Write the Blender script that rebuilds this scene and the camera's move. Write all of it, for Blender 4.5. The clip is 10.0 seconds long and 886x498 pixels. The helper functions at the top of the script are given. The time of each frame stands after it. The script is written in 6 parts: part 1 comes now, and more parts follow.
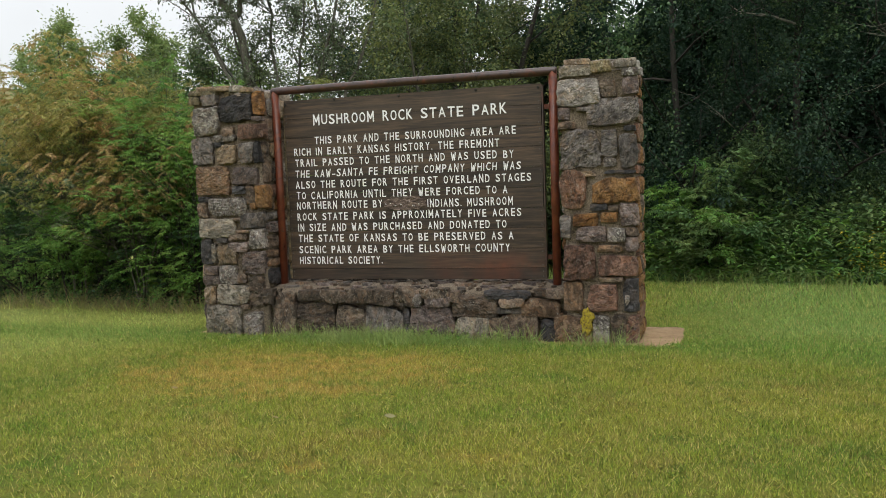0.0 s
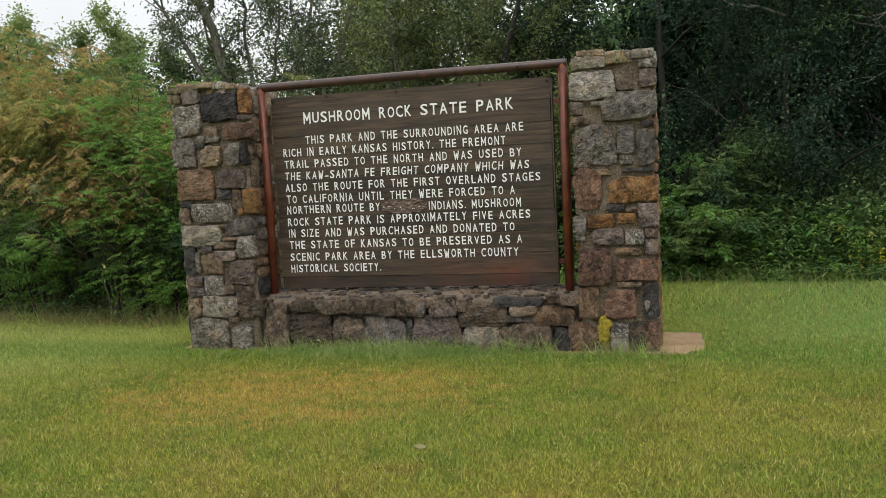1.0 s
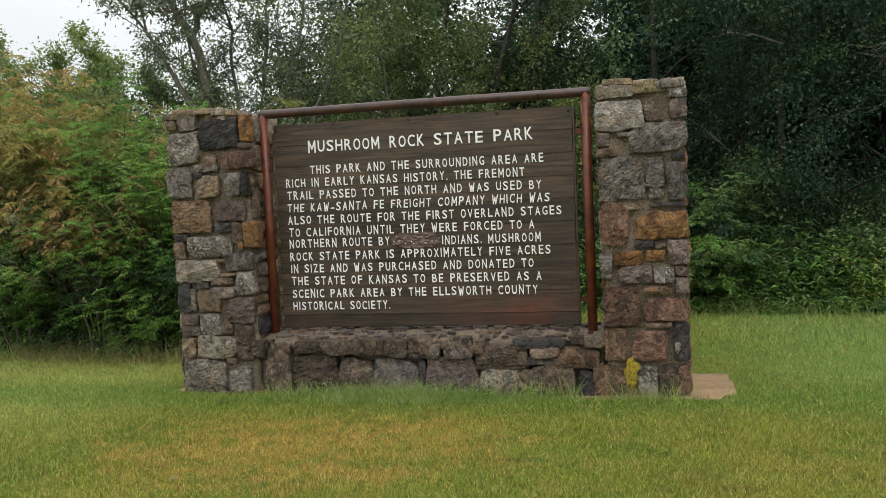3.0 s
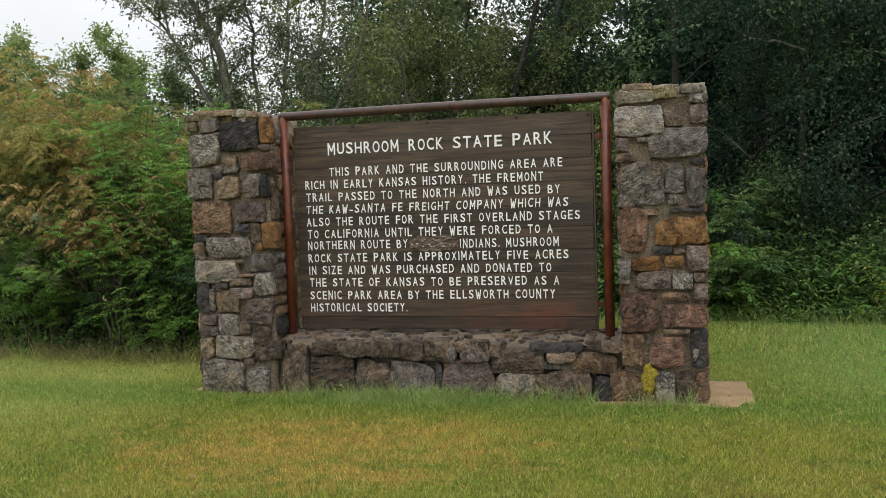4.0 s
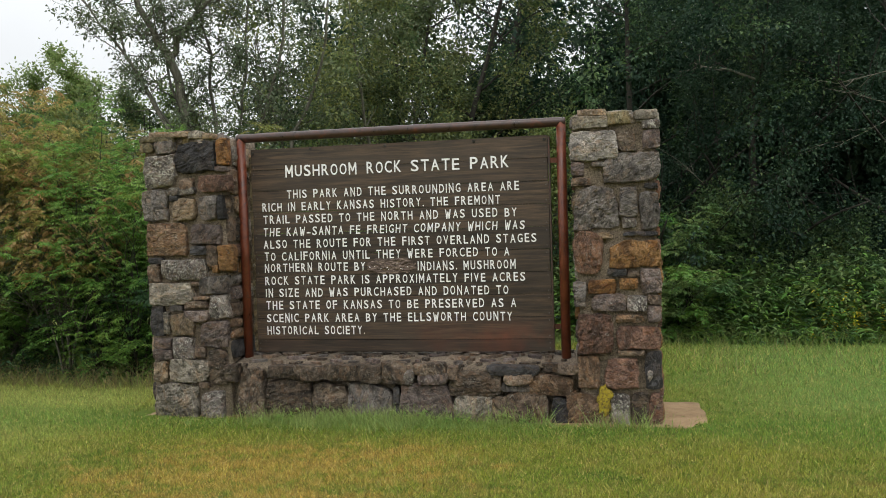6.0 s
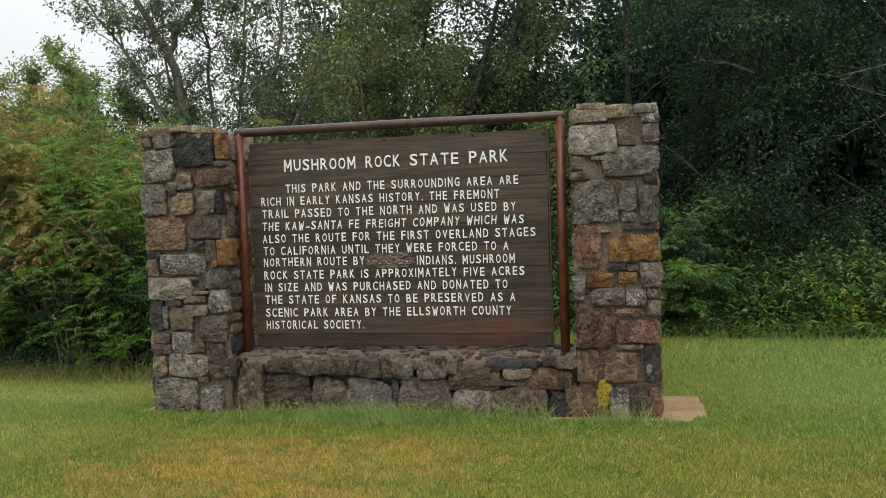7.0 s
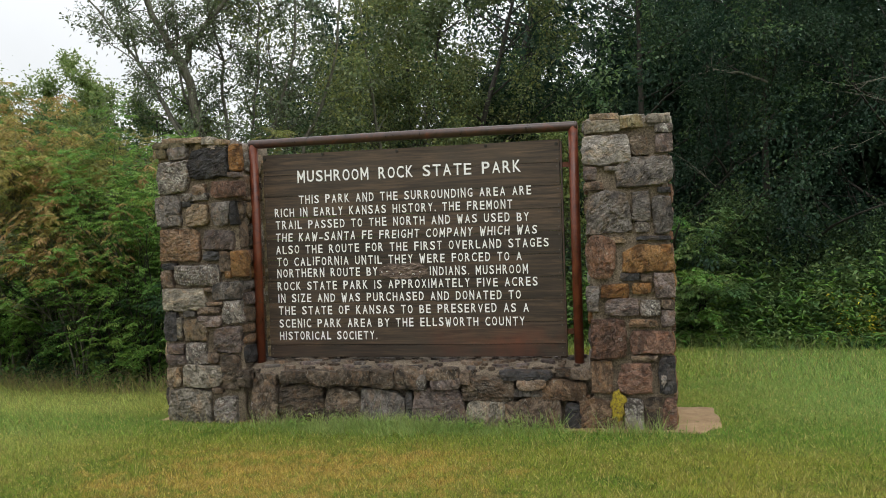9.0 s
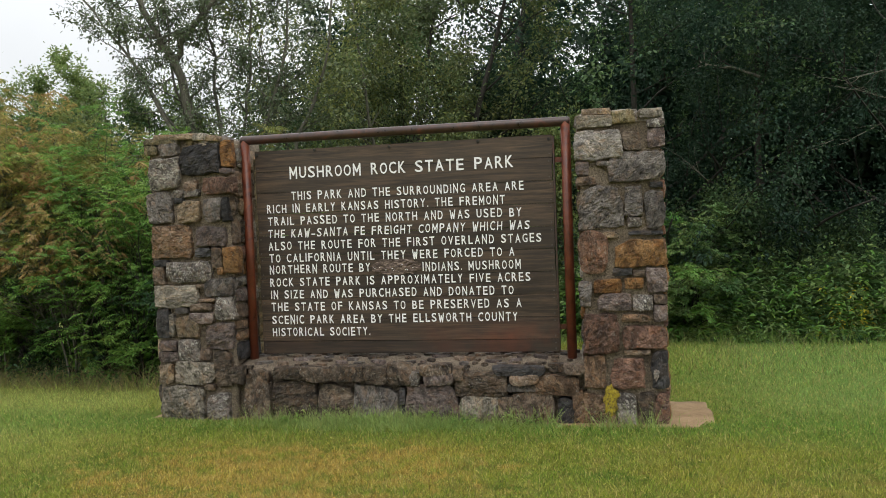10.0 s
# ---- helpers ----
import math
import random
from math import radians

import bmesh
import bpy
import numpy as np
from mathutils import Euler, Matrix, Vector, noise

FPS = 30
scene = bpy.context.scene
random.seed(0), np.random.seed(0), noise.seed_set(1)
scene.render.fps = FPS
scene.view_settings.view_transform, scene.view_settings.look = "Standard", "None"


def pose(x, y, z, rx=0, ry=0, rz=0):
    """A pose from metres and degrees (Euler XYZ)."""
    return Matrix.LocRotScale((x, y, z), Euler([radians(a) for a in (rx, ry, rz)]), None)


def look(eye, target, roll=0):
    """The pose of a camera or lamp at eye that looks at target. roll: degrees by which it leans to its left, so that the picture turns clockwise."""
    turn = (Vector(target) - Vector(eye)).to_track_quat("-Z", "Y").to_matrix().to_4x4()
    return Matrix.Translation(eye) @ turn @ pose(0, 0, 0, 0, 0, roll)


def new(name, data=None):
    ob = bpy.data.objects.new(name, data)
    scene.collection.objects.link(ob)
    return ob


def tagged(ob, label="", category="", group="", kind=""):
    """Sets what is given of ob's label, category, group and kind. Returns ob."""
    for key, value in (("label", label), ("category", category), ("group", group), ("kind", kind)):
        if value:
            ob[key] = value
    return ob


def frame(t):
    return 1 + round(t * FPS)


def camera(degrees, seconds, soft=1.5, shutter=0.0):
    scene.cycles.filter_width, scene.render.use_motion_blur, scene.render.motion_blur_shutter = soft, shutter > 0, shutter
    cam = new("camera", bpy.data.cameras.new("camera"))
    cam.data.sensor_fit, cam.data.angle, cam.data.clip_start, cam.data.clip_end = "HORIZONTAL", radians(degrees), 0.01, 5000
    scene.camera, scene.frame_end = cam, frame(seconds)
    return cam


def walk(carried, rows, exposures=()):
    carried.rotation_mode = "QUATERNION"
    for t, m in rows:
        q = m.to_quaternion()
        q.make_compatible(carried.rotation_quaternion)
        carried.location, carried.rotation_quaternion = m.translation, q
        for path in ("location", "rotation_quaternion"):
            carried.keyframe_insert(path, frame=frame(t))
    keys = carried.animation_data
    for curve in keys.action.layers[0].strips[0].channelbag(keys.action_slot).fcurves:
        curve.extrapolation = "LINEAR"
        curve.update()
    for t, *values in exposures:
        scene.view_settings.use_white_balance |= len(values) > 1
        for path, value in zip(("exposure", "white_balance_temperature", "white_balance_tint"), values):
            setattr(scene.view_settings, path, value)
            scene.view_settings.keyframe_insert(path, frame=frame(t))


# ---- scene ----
cam = camera(55.5, 10.0, soft=0.9)
PATH = [
    (0, (3.896, -7.145, 1.357), (3.285, -5.246, 1.202), -2.0),
    (0.5, (3.633, -6.987, 1.382), (3.066, -5.076, 1.216), -2.4),
    (1, (3.436, -6.794, 1.398), (2.908, -4.872, 1.234), -2.8),
    (1.5, (3.251, -6.631, 1.453), (2.757, -4.696, 1.342), -2.4),
    (2, (3.044, -6.557, 1.479), (2.587, -4.613, 1.374), -2.9),
    (3.5, (2.975, -6.494, 1.497), (2.515, -4.551, 1.38), -2.2),
    (4, (2.977, -6.507, 1.492), (2.485, -4.571, 1.389), -1.9),
    (4.5, (2.991, -6.511, 1.496), (2.524, -4.569, 1.405), -2.0),
    (5, (2.989, -6.527, 1.492), (2.549, -4.577, 1.439), -1.8),
    (5.5, (2.989, -6.535, 1.496), (2.57, -4.58, 1.448), -1.7),
    (6, (2.989, -6.527, 1.488), (2.594, -4.567, 1.437), -1.7),
    (7.5, (2.987, -6.524, 1.492), (2.594, -4.565, 1.421), -1.8),
    (8, (2.993, -6.521, 1.495), (2.56, -4.57, 1.425), -1.9),
    (8.5, (2.99, -6.518, 1.494), (2.559, -4.566, 1.452), -1.9),
    (9, (2.982, -6.522, 1.493), (2.561, -4.568, 1.453), -1.9),
    (9.5, (2.988, -6.518, 1.488), (2.574, -4.562, 1.445), -2.1),
    (10, (2.993, -6.515, 1.49), (2.585, -4.558, 1.44), -2.1),
]
walk(cam, [(t, look(eye, target, roll)) for t, eye, target, roll in PATH])

# ---- world, sun, exposure: a bright overcast sky ----
SUN_EL, SUN_ROT = radians(52), radians(200)
world = bpy.data.worlds.new("overcast")
scene.world = world
world.use_nodes = True
wn, wl = world.node_tree.nodes, world.node_tree.links
wn.clear()
sky = wn.new("ShaderNodeTexSky")
sky.sky_type, sky.sun_disc = "NISHITA", False
sky.sun_elevation, sky.sun_rotation = SUN_EL, SUN_ROT
dim = wn.new("ShaderNodeVectorMath")
dim.operation = "SCALE"
dim.inputs["Scale"].default_value = 0.10
wtc = wn.new("ShaderNodeTexCoord")
cloud = wn.new("ShaderNodeTexNoise")
cloud.inputs["Scale"].default_value = 2.2
cloud.inputs["Detail"].default_value = 5
cloud_tone = wn.new("ShaderNodeMapRange")
cloud_tone.inputs["From Min"].default_value = 0.3
cloud_tone.inputs["From Max"].default_value = 0.7
cloud_tone.inputs["To Min"].default_value = 0.86
cloud_tone.inputs["To Max"].default_value = 1.12
# an overcast sky is about three times as bright overhead as at the horizon
height = wn.new("ShaderNodeSeparateXYZ")
zenith = wn.new("ShaderNodeMapRange")
zenith.inputs["To Min"].default_value = 0.84
zenith.inputs["To Max"].default_value = 2.1
shade = wn.new("ShaderNodeMath")
shade.operation = "MULTIPLY"
tint = wn.new("ShaderNodeVectorMath")
tint.operation = "SCALE"
tint.inputs[0].default_value = (0.97, 0.99, 1.0)
cover = wn.new("ShaderNodeMix")
cover.data_type = "RGBA"
cover.inputs[0].default_value = 0.88
backing = wn.new("ShaderNodeBackground")
backing.inputs["Strength"].default_value = 1.0
wout = wn.new("ShaderNodeOutputWorld")
wl.new(sky.outputs[0], dim.inputs[0])
wl.new(dim.outputs[0], cover.inputs[6])
wl.new(wtc.outputs["Generated"], cloud.inputs["Vector"])
wl.new(cloud.outputs[0], cloud_tone.inputs[0])
wl.new(wtc.outputs["Generated"], height.inputs[0])
wl.new(height.outputs["Z"], zenith.inputs[0])
wl.new(cloud_tone.outputs[0], shade.inputs[0])
wl.new(zenith.outputs[0], shade.inputs[1])
wl.new(shade.outputs[0], tint.inputs["Scale"])
wl.new(tint.outputs[0], cover.inputs[7])
wl.new(cover.outputs[2], backing.inputs[0])
wl.new(backing.outputs[0], wout.inputs[0])

sun = new("sun", bpy.data.lights.new("sun", "SUN"))
sun.data.energy, sun.data.angle, sun.data.color = 0.7, radians(25), (1.0, 0.96, 0.9)
sun.matrix_world = look((1.5, -6.0, 9.0), (0, 0, 0))
scene.view_settings.exposure = 0.0

# ---- materials ----


def nodes_of(name):
    m = bpy.data.materials.new(name)
    m.use_nodes = True
    n, l = m.node_tree.nodes, m.node_tree.links
    return m, n, l, n["Principled BSDF"]


def noise_node(n, l, scale, detail=4.0, rough=0.55, vec=None, dist=0.0):
    t = n.new("ShaderNodeTexNoise")
    t.inputs["Scale"].default_value, t.inputs["Detail"].default_value = scale, detail
    t.inputs["Roughness"].default_value, t.inputs["Distortion"].default_value = rough, dist
    if vec is not None:
        l.new(vec, t.inputs["Vector"])
    return t.outputs[0]


def ramp(n, l, fac, stops):
    r = n.new("ShaderNodeValToRGB")
    e = r.color_ramp.elements
    while len(e) < len(stops):
        e.new(0.5)
    for k, (p, c) in zip(e, stops):
        k.position, k.color = p, (*c, 1) if len(c) == 3 else c
    l.new(fac, r.inputs[0])
    return r.outputs[0]


def mix(n, l, fac, a, b, kind="MIX"):
    m = n.new("ShaderNodeMix")
    m.data_type, m.blend_type = "RGBA", kind
    for k, v in ((0, fac), (6, a), (7, b)):
        if isinstance(v, (int, float)):
            m.inputs[k].default_value = v
        elif isinstance(v, tuple):
            m.inputs[k].default_value = (*v, 1)
        else:
            l.new(v, m.inputs[k])
    return m.outputs[2]


def mapr(n, l, val, a, b, c, d):
    m = n.new("ShaderNodeMapRange")
    l.new(val, m.inputs[0])
    for k, v in enumerate((a, b, c, d)):
        m.inputs[k + 1].default_value = v
    return m.outputs[0]


def bump(n, l, bsdf, height, strength, distance):
    b = n.new("ShaderNodeBump")
    b.inputs["Strength"].default_value, b.inputs["Distance"].default_value = strength, distance
    l.new(height, b.inputs["Height"])
    l.new(b.outputs[0], bsdf.inputs["Normal"])


def place(n):
    return n.new("ShaderNodeNewGeometry").outputs["Position"]


def stone_mat(name, dark, light, lichen=0.15, rough=0.62):
    m, n, l, b = nodes_of(name)
    p = place(n)
    shift = n.new("ShaderNodeVectorMath")
    shift.operation = "ADD"
    info = n.new("ShaderNodeObjectInfo").outputs["Random"]
    times = n.new("ShaderNodeMath")
    times.operation = "MULTIPLY"
    times.inputs[1].default_value = 37.0
    l.new(info, times.inputs[0])
    l.new(p, shift.inputs[0])
    l.new(times.outputs[0], shift.inputs[1])
    bed = n.new("ShaderNodeMapping")
    bed.inputs["Scale"].default_value = (0.9, 1.0, 1.3)
    spin = n.new("ShaderNodeVectorRotate")
    spin.rotation_type = "Y_AXIS"
    angle = n.new("ShaderNodeMath")
    angle.operation = "MULTIPLY"
    angle.inputs[1].default_value = 9.4
    l.new(info, angle.inputs[0])
    l.new(shift.outputs[0], spin.inputs["Vector"])
    l.new(angle.outputs[0], spin.inputs["Angle"])
    l.new(spin.outputs[0], bed.inputs[0])
    v = bed.outputs[0]
    rock = noise_node(n, l, 17, 9, 0.62, v, 1.2)
    patch = noise_node(n, l, 8, 5, 0.6, v, 1.2)
    c = ramp(n, l, patch, [(0.34, tuple(0.72 * k for k in dark)), (0.5, tuple(0.5 * (p_ + q_) for p_, q_ in zip(dark, light))), (0.66, tuple(1.22 * k for k in light))])
    # warm iron tints
    warm = mapr(n, l, noise_node(n, l, 12, 6, 0.65, v, 1.0), 0.48, 0.64, 0, 0.5)
    c = mix(n, l, warm, c, tuple(k * f for k, f in zip(light, (1.15, 0.84, 0.58))))
    # grit and pits of about a centimetre
    speck = noise_node(n, l, 60, 6, 0.75, v, 0.5)
    c = mix(n, l, 0.5, c, ramp(n, l, speck, [(0.36, (0.16, 0.16, 0.16)), (0.64, (0.88, 0.88, 0.88))]), "OVERLAY")
    # crevice shade put into the colour: the bump's hollows are darkened
    c = mix(n, l, mapr(n, l, rock, 0.44, 0.37, 0, 0.75), c, tuple(0.35 * k for k in dark))
    # dark weather stains in broad blotches
    blot = noise_node(n, l, 5.5, 6, 0.62, v, 0.9)
    c = mix(n, l, mapr(n, l, blot, 0.53, 0.60, 0, 0.65), c, tuple(0.5 * k for k in dark))
    spots = mapr(n, l, noise_node(n, l, 46, 6, 0.75, v), 0.585 - 0.06 * lichen, 0.63 - 0.06 * lichen, 0, min(0.8, 0.12 + 0.6 * lichen))
    c = mix(n, l, spots, c, (0.34, 0.315, 0.265))
    crust = mapr(n, l, noise_node(n, l, 20, 9, 0.82, v, 0.6), 0.615 - 0.05 * lichen, 0.64 - 0.05 * lichen, 0, min(0.85, 0.25 + 0.8 * lichen))
    c = mix(n, l, crust, c, (0.46, 0.44, 0.39))
    tone = mapr(n, l, info, 0, 1, 0.88, 1.66)
    hsv = n.new("ShaderNodeHueSaturation")
    hsv.inputs["Saturation"].default_value = 1.0
    l.new(c, hsv.inputs["Color"])
    l.new(tone, hsv.inputs["Value"])
    l.new(hsv.outputs[0], b.inputs["Base Color"])
    l.new(mapr(n, l, speck, 0.3, 0.7, rough - 0.1, rough + 0.2), b.inputs["Roughness"])
    b.inputs["Specular IOR Level"].default_value = 0.3
    # hewn facets under the finer grain
    warp = n.new("ShaderNodeVectorMath")
    warp.operation = "MULTIPLY_ADD"
    warp.inputs[1].default_value = (0.06, 0.06, 0.06)
    swirl = n.new("ShaderNodeTexNoise")
    swirl.inputs["Scale"].default_value = 14
    l.new(v, swirl.inputs["Vector"])
    l.new(swirl.outputs["Color"], warp.inputs[0])
    l.new(v, warp.inputs[2])
    facet = n.new("ShaderNodeTexVoronoi")
    facet.inputs["Scale"].default_value = 15
    l.new(warp.outputs[0], facet.inputs["Vector"])
    both = n.new("ShaderNodeMath")
    both.operation = "MULTIPLY_ADD"
    both.inputs[1].default_value = 0.22
    l.new(facet.outputs["Distance"], both.inputs[0])
    l.new(rock, both.inputs[2])
    fine = n.new("ShaderNodeMath")
    fine.operation = "MULTIPLY_ADD"
    fine.inputs[1].default_value = 0.30
    l.new(speck, fine.inputs[0])
    l.new(both.outputs[0], fine.inputs[2])
    bump(n, l, b, fine.outputs[0], 1.0, 0.05)
    return m


STONE = {
    "coal": stone_mat("coal_stone", (0.026, 0.024, 0.025), (0.072, 0.069, 0.070), 0.0),
    "slate": stone_mat("slate_stone", (0.068, 0.059, 0.054), (0.165, 0.146, 0.131), 0.2),
    "grey": stone_mat("grey_stone", (0.17, 0.151, 0.136), (0.315, 0.283, 0.25), 0.25),
    "plum": stone_mat("plum_stone", (0.07, 0.053, 0.048), (0.172, 0.136, 0.122), 0.3),
    "umber": stone_mat("umber_stone", (0.036, 0.027, 0.020), (0.135, 0.102, 0.074), 0.3),
    "brown": stone_mat("brown_stone", (0.088, 0.063, 0.046), (0.205, 0.150, 0.108), 0.3),
    "russet": stone_mat("russet_stone", (0.084, 0.052, 0.033), (0.205, 0.135, 0.084), 0.25),
    "red": stone_mat("red_stone", (0.08, 0.046, 0.034), (0.172, 0.098, 0.068), 0.2),
    "salmon": stone_mat("salmon_stone", (0.118, 0.065, 0.043), (0.265, 0.155, 0.104), 0.4),
    "ochre": stone_mat("ochre_stone", (0.130, 0.065, 0.025), (0.255, 0.142, 0.056), 0.15),
    "rust": stone_mat("rust_stone", (0.132, 0.060, 0.021), (0.270, 0.138, 0.048), 0.15),
    "tan": stone_mat("tan_stone", (0.160, 0.115, 0.076), (0.320, 0.240, 0.160), 0.3),
    "buff": stone_mat("buff_stone", (0.105, 0.077, 0.050), (0.240, 0.182, 0.122), 0.4),
    "moss": stone_mat("mossy_stone", (0.095, 0.078, 0.044), (0.215, 0.180, 0.105), 0.3),
    "lichen": stone_mat("lichen_stone", (0.088, 0.075, 0.068), (0.19, 0.164, 0.147), 0.9),
    "pale": stone_mat("pale_stone", (0.140, 0.123, 0.098), (0.300, 0.262, 0.212), 0.4),
}

MORTAR, n, l, b = nodes_of("mortar")
p = place(n)
c = ramp(n, l, noise_node(n, l, 7, 6, 0.6, p), [(0.3, (0.118, 0.090, 0.062)), (0.7, (0.265, 0.210, 0.150))])
c = mix(n, l, 0.9, c, ramp(n, l, noise_node(n, l, 95, 4, 0.75, p), [(0.36, (0.16, 0.16, 0.16)), (0.64, (0.84, 0.84, 0.84))]), "OVERLAY")
l.new(c, b.inputs["Base Color"])
b.inputs["Roughness"].default_value = 0.9
bump(n, l, b, noise_node(n, l, 60, 8, 0.75, p), 1.0, 0.018)

CONCRETE, n, l, b = nodes_of("worn_concrete")
p = place(n)
c = ramp(n, l, noise_node(n, l, 6, 7, 0.65, p), [(0.3, (0.22, 0.138, 0.068)), (0.72, (0.40, 0.275, 0.150))])
c = mix(n, l, 0.4, c, ramp(n, l, noise_node(n, l, 200, 3, 0.7, p), [(0.3, (0.2, 0.2, 0.2)), (0.7, (0.8, 0.8, 0.8))]), "OVERLAY")
l.new(c, b.inputs["Base Color"])
b.inputs["Roughness"].default_value = 0.85
bump(n, l, b, noise_node(n, l, 120, 7, 0.7, p), 0.6, 0.004)

# dark stained planks, the grain along x
WOOD, n, l, b = nodes_of("stained_wood")
p = place(n)
squash = n.new("ShaderNodeMapping")
squash.inputs["Scale"].default_value = (0.9, 10, 16)
info = n.new("ShaderNodeObjectInfo").outputs["Random"]
slide = n.new("ShaderNodeCombineXYZ")
times = n.new("ShaderNodeMath")
times.operation = "MULTIPLY"
times.inputs[1].default_value = 23.0
l.new(info, times.inputs[0])
l.new(times.outputs[0], slide.inputs[0])
l.new(p, squash.inputs[0])
l.new(slide.outputs[0], squash.inputs["Location"])
g = noise_node(n, l, 2.6, 8, 0.62, squash.outputs[0], 0.8)
c = ramp(n, l, g, [(0.30, (0.0125, 0.0085, 0.0052)), (0.5, (0.0350, 0.0230, 0.0150)), (0.72, (0.084, 0.053, 0.031))])
fine = n.new("ShaderNodeMapping")
fine.inputs["Scale"].default_value = (3, 60, 150)
l.new(p, fine.inputs[0])
streak = noise_node(n, l, 3.0, 5, 0.6, fine.outputs[0])
c = mix(n, l, 0.42, c, ramp(n, l, streak, [(0.32, (0.18, 0.18, 0.18)), (0.68, (0.85, 0.85, 0.85))]), "OVERLAY")
worn = mapr(n, l, noise_node(n, l, 1.3, 5, 0.6, p), 0.48, 0.75, 0, 0.45)
c = mix(n, l, worn, c, (0.061, 0.045, 0.032))
# reddish weathering low on the right
sep = n.new("ShaderNodeSeparateXYZ")
l.new(p, sep.inputs[0])
low = n.new("ShaderNodeMath")
low.operation = "MULTIPLY"
l.new(mapr(n, l, sep.outputs[2], 0.62, 0.80, 1, 0), low.inputs[0])
l.new(mapr(n, l, noise_node(n, l, 2.2, 5, 0.6, p), 0.42, 0.66, 0, 0.8), low.inputs[1])
right = n.new("ShaderNodeMath")
right.operation = "MULTIPLY"
l.new(low.outputs[0], right.inputs[0])
l.new(mapr(n, l, sep.outputs[0], 1.3, 2.25, 0.12, 1.0), right.inputs[1])
c = mix(n, l, right.outputs[0], c, (0.125, 0.034, 0.015))
tone = mapr(n, l, info, 0, 1, 0.95, 1.8)
hsv = n.new("ShaderNodeHueSaturation")
l.new(c, hsv.inputs["Color"])
l.new(tone, hsv.inputs["Value"])
l.new(hsv.outputs[0], b.inputs["Base Color"])
l.new(mapr(n, l, g, 0.3, 0.7, 0.38, 0.6), b.inputs["Roughness"])
b.inputs["Specular IOR Level"].default_value = 0.42
bump(n, l, b, streak, 0.5, 0.003)

RAW_WOOD, n, l, b = nodes_of("gouged_wood")
p = place(n)
fine = n.new("ShaderNodeMapping")
fine.inputs["Scale"].default_value = (8, 30, 40)
l.new(p, fine.inputs[0])
c = ramp(n, l, noise_node(n, l, 2.0, 7, 0.7, fine.outputs[0], 1.2), [(0.34, (0.035, 0.024, 0.019)), (0.5, (0.105, 0.072, 0.056)), (0.66, (0.36, 0.27, 0.21))])
l.new(c, b.inputs["Base Color"])
b.inputs["Roughness"].default_value = 0.8
bump(n, l, b, noise_node(n, l, 60, 6, 0.7, p), 0.9, 0.01)

LETTER, n, l, b = nodes_of("white_paint")
p = place(n)
c = ramp(n, l, noise_node(n, l, 45, 6, 0.7, p), [(0.27, (0.45, 0.42, 0.39)), (0.36, (0.87, 0.86, 0.85))])
l.new(c, b.inputs["Base Color"])
b.inputs["Roughness"].default_value = 0.6

PIPE, n, l, b = nodes_of("rusty_painted_pipe")
p = place(n)
rust = noise_node(n, l, 9, 7, 0.65, p, 0.8)
c = ramp(n, l, rust, [(0.32, (0.065, 0.018, 0.010)), (0.50, (0.135, 0.032, 0.014)), (0.72, (0.205, 0.060, 0.024))])
wear = mapr(n, l, noise_node(n, l, 26, 6, 0.7, p), 0.57, 0.68, 0, 0.7)
c = mix(n, l, wear, c, (0.065, 0.045, 0.038))
l.new(c, b.inputs["Base Color"])
l.new(mapr(n, l, rust, 0.3, 0.7, 0.26, 0.5), b.inputs["Roughness"])
bump(n, l, b, noise_node(n, l, 150, 5, 0.6, p), 0.25, 0.002)

RAIL, n, l, b = nodes_of("weathered_rail")
p = place(n)
rust = noise_node(n, l, 11, 7, 0.65, p, 0.8)
l.new(ramp(n, l, rust, [(0.35, (0.030, 0.018, 0.014)), (0.55, (0.060, 0.030, 0.022)), (0.72, (0.115, 0.036, 0.020))]), b.inputs["Base Color"])
l.new(mapr(n, l, rust, 0.3, 0.7, 0.24, 0.45), b.inputs["Roughness"])
bump(n, l, b, noise_node(n, l, 150, 5, 0.6, p), 0.25, 0.002)

STEEL, n, l, b = nodes_of("dull_screw")
b.inputs["Base Color"].default_value = (0.12, 0.11, 0.10, 1)
b.inputs["Metallic"].default_value, b.inputs["Roughness"].default_value = 0.8, 0.5

YELLOW, n, l, b = nodes_of("yellow_lichen")
p = place(n)
c = ramp(n, l, noise_node(n, l, 60, 6, 0.7, p), [(0.36, (0.075, 0.05, 0.02)), (0.5, (0.27, 0.20, 0.012)), (0.68, (0.43, 0.34, 0.02))])
l.new(c, b.inputs["Base Color"])
b.inputs["Roughness"].default_value = 0.85
bump(n, l, b, noise_node(n, l, 110, 6, 0.7, p), 0.8, 0.006)


# dry places of the lawn: centre, half sizes, strength
PATCHES = ((0.9, -1.85, 1.1, 0.8, 0.78), (1.5, -1.35, 0.6, 0.3, 0.45), (1.42, -4.05, 0.20, 0.12, 0.55), (2.15, -3.85, 0.14, 0.09, 0.6), (2.8, -3.5, 0.25, 0.10, 0.4), (4.2, -1.9, 0.7, 0.35, 0.2))


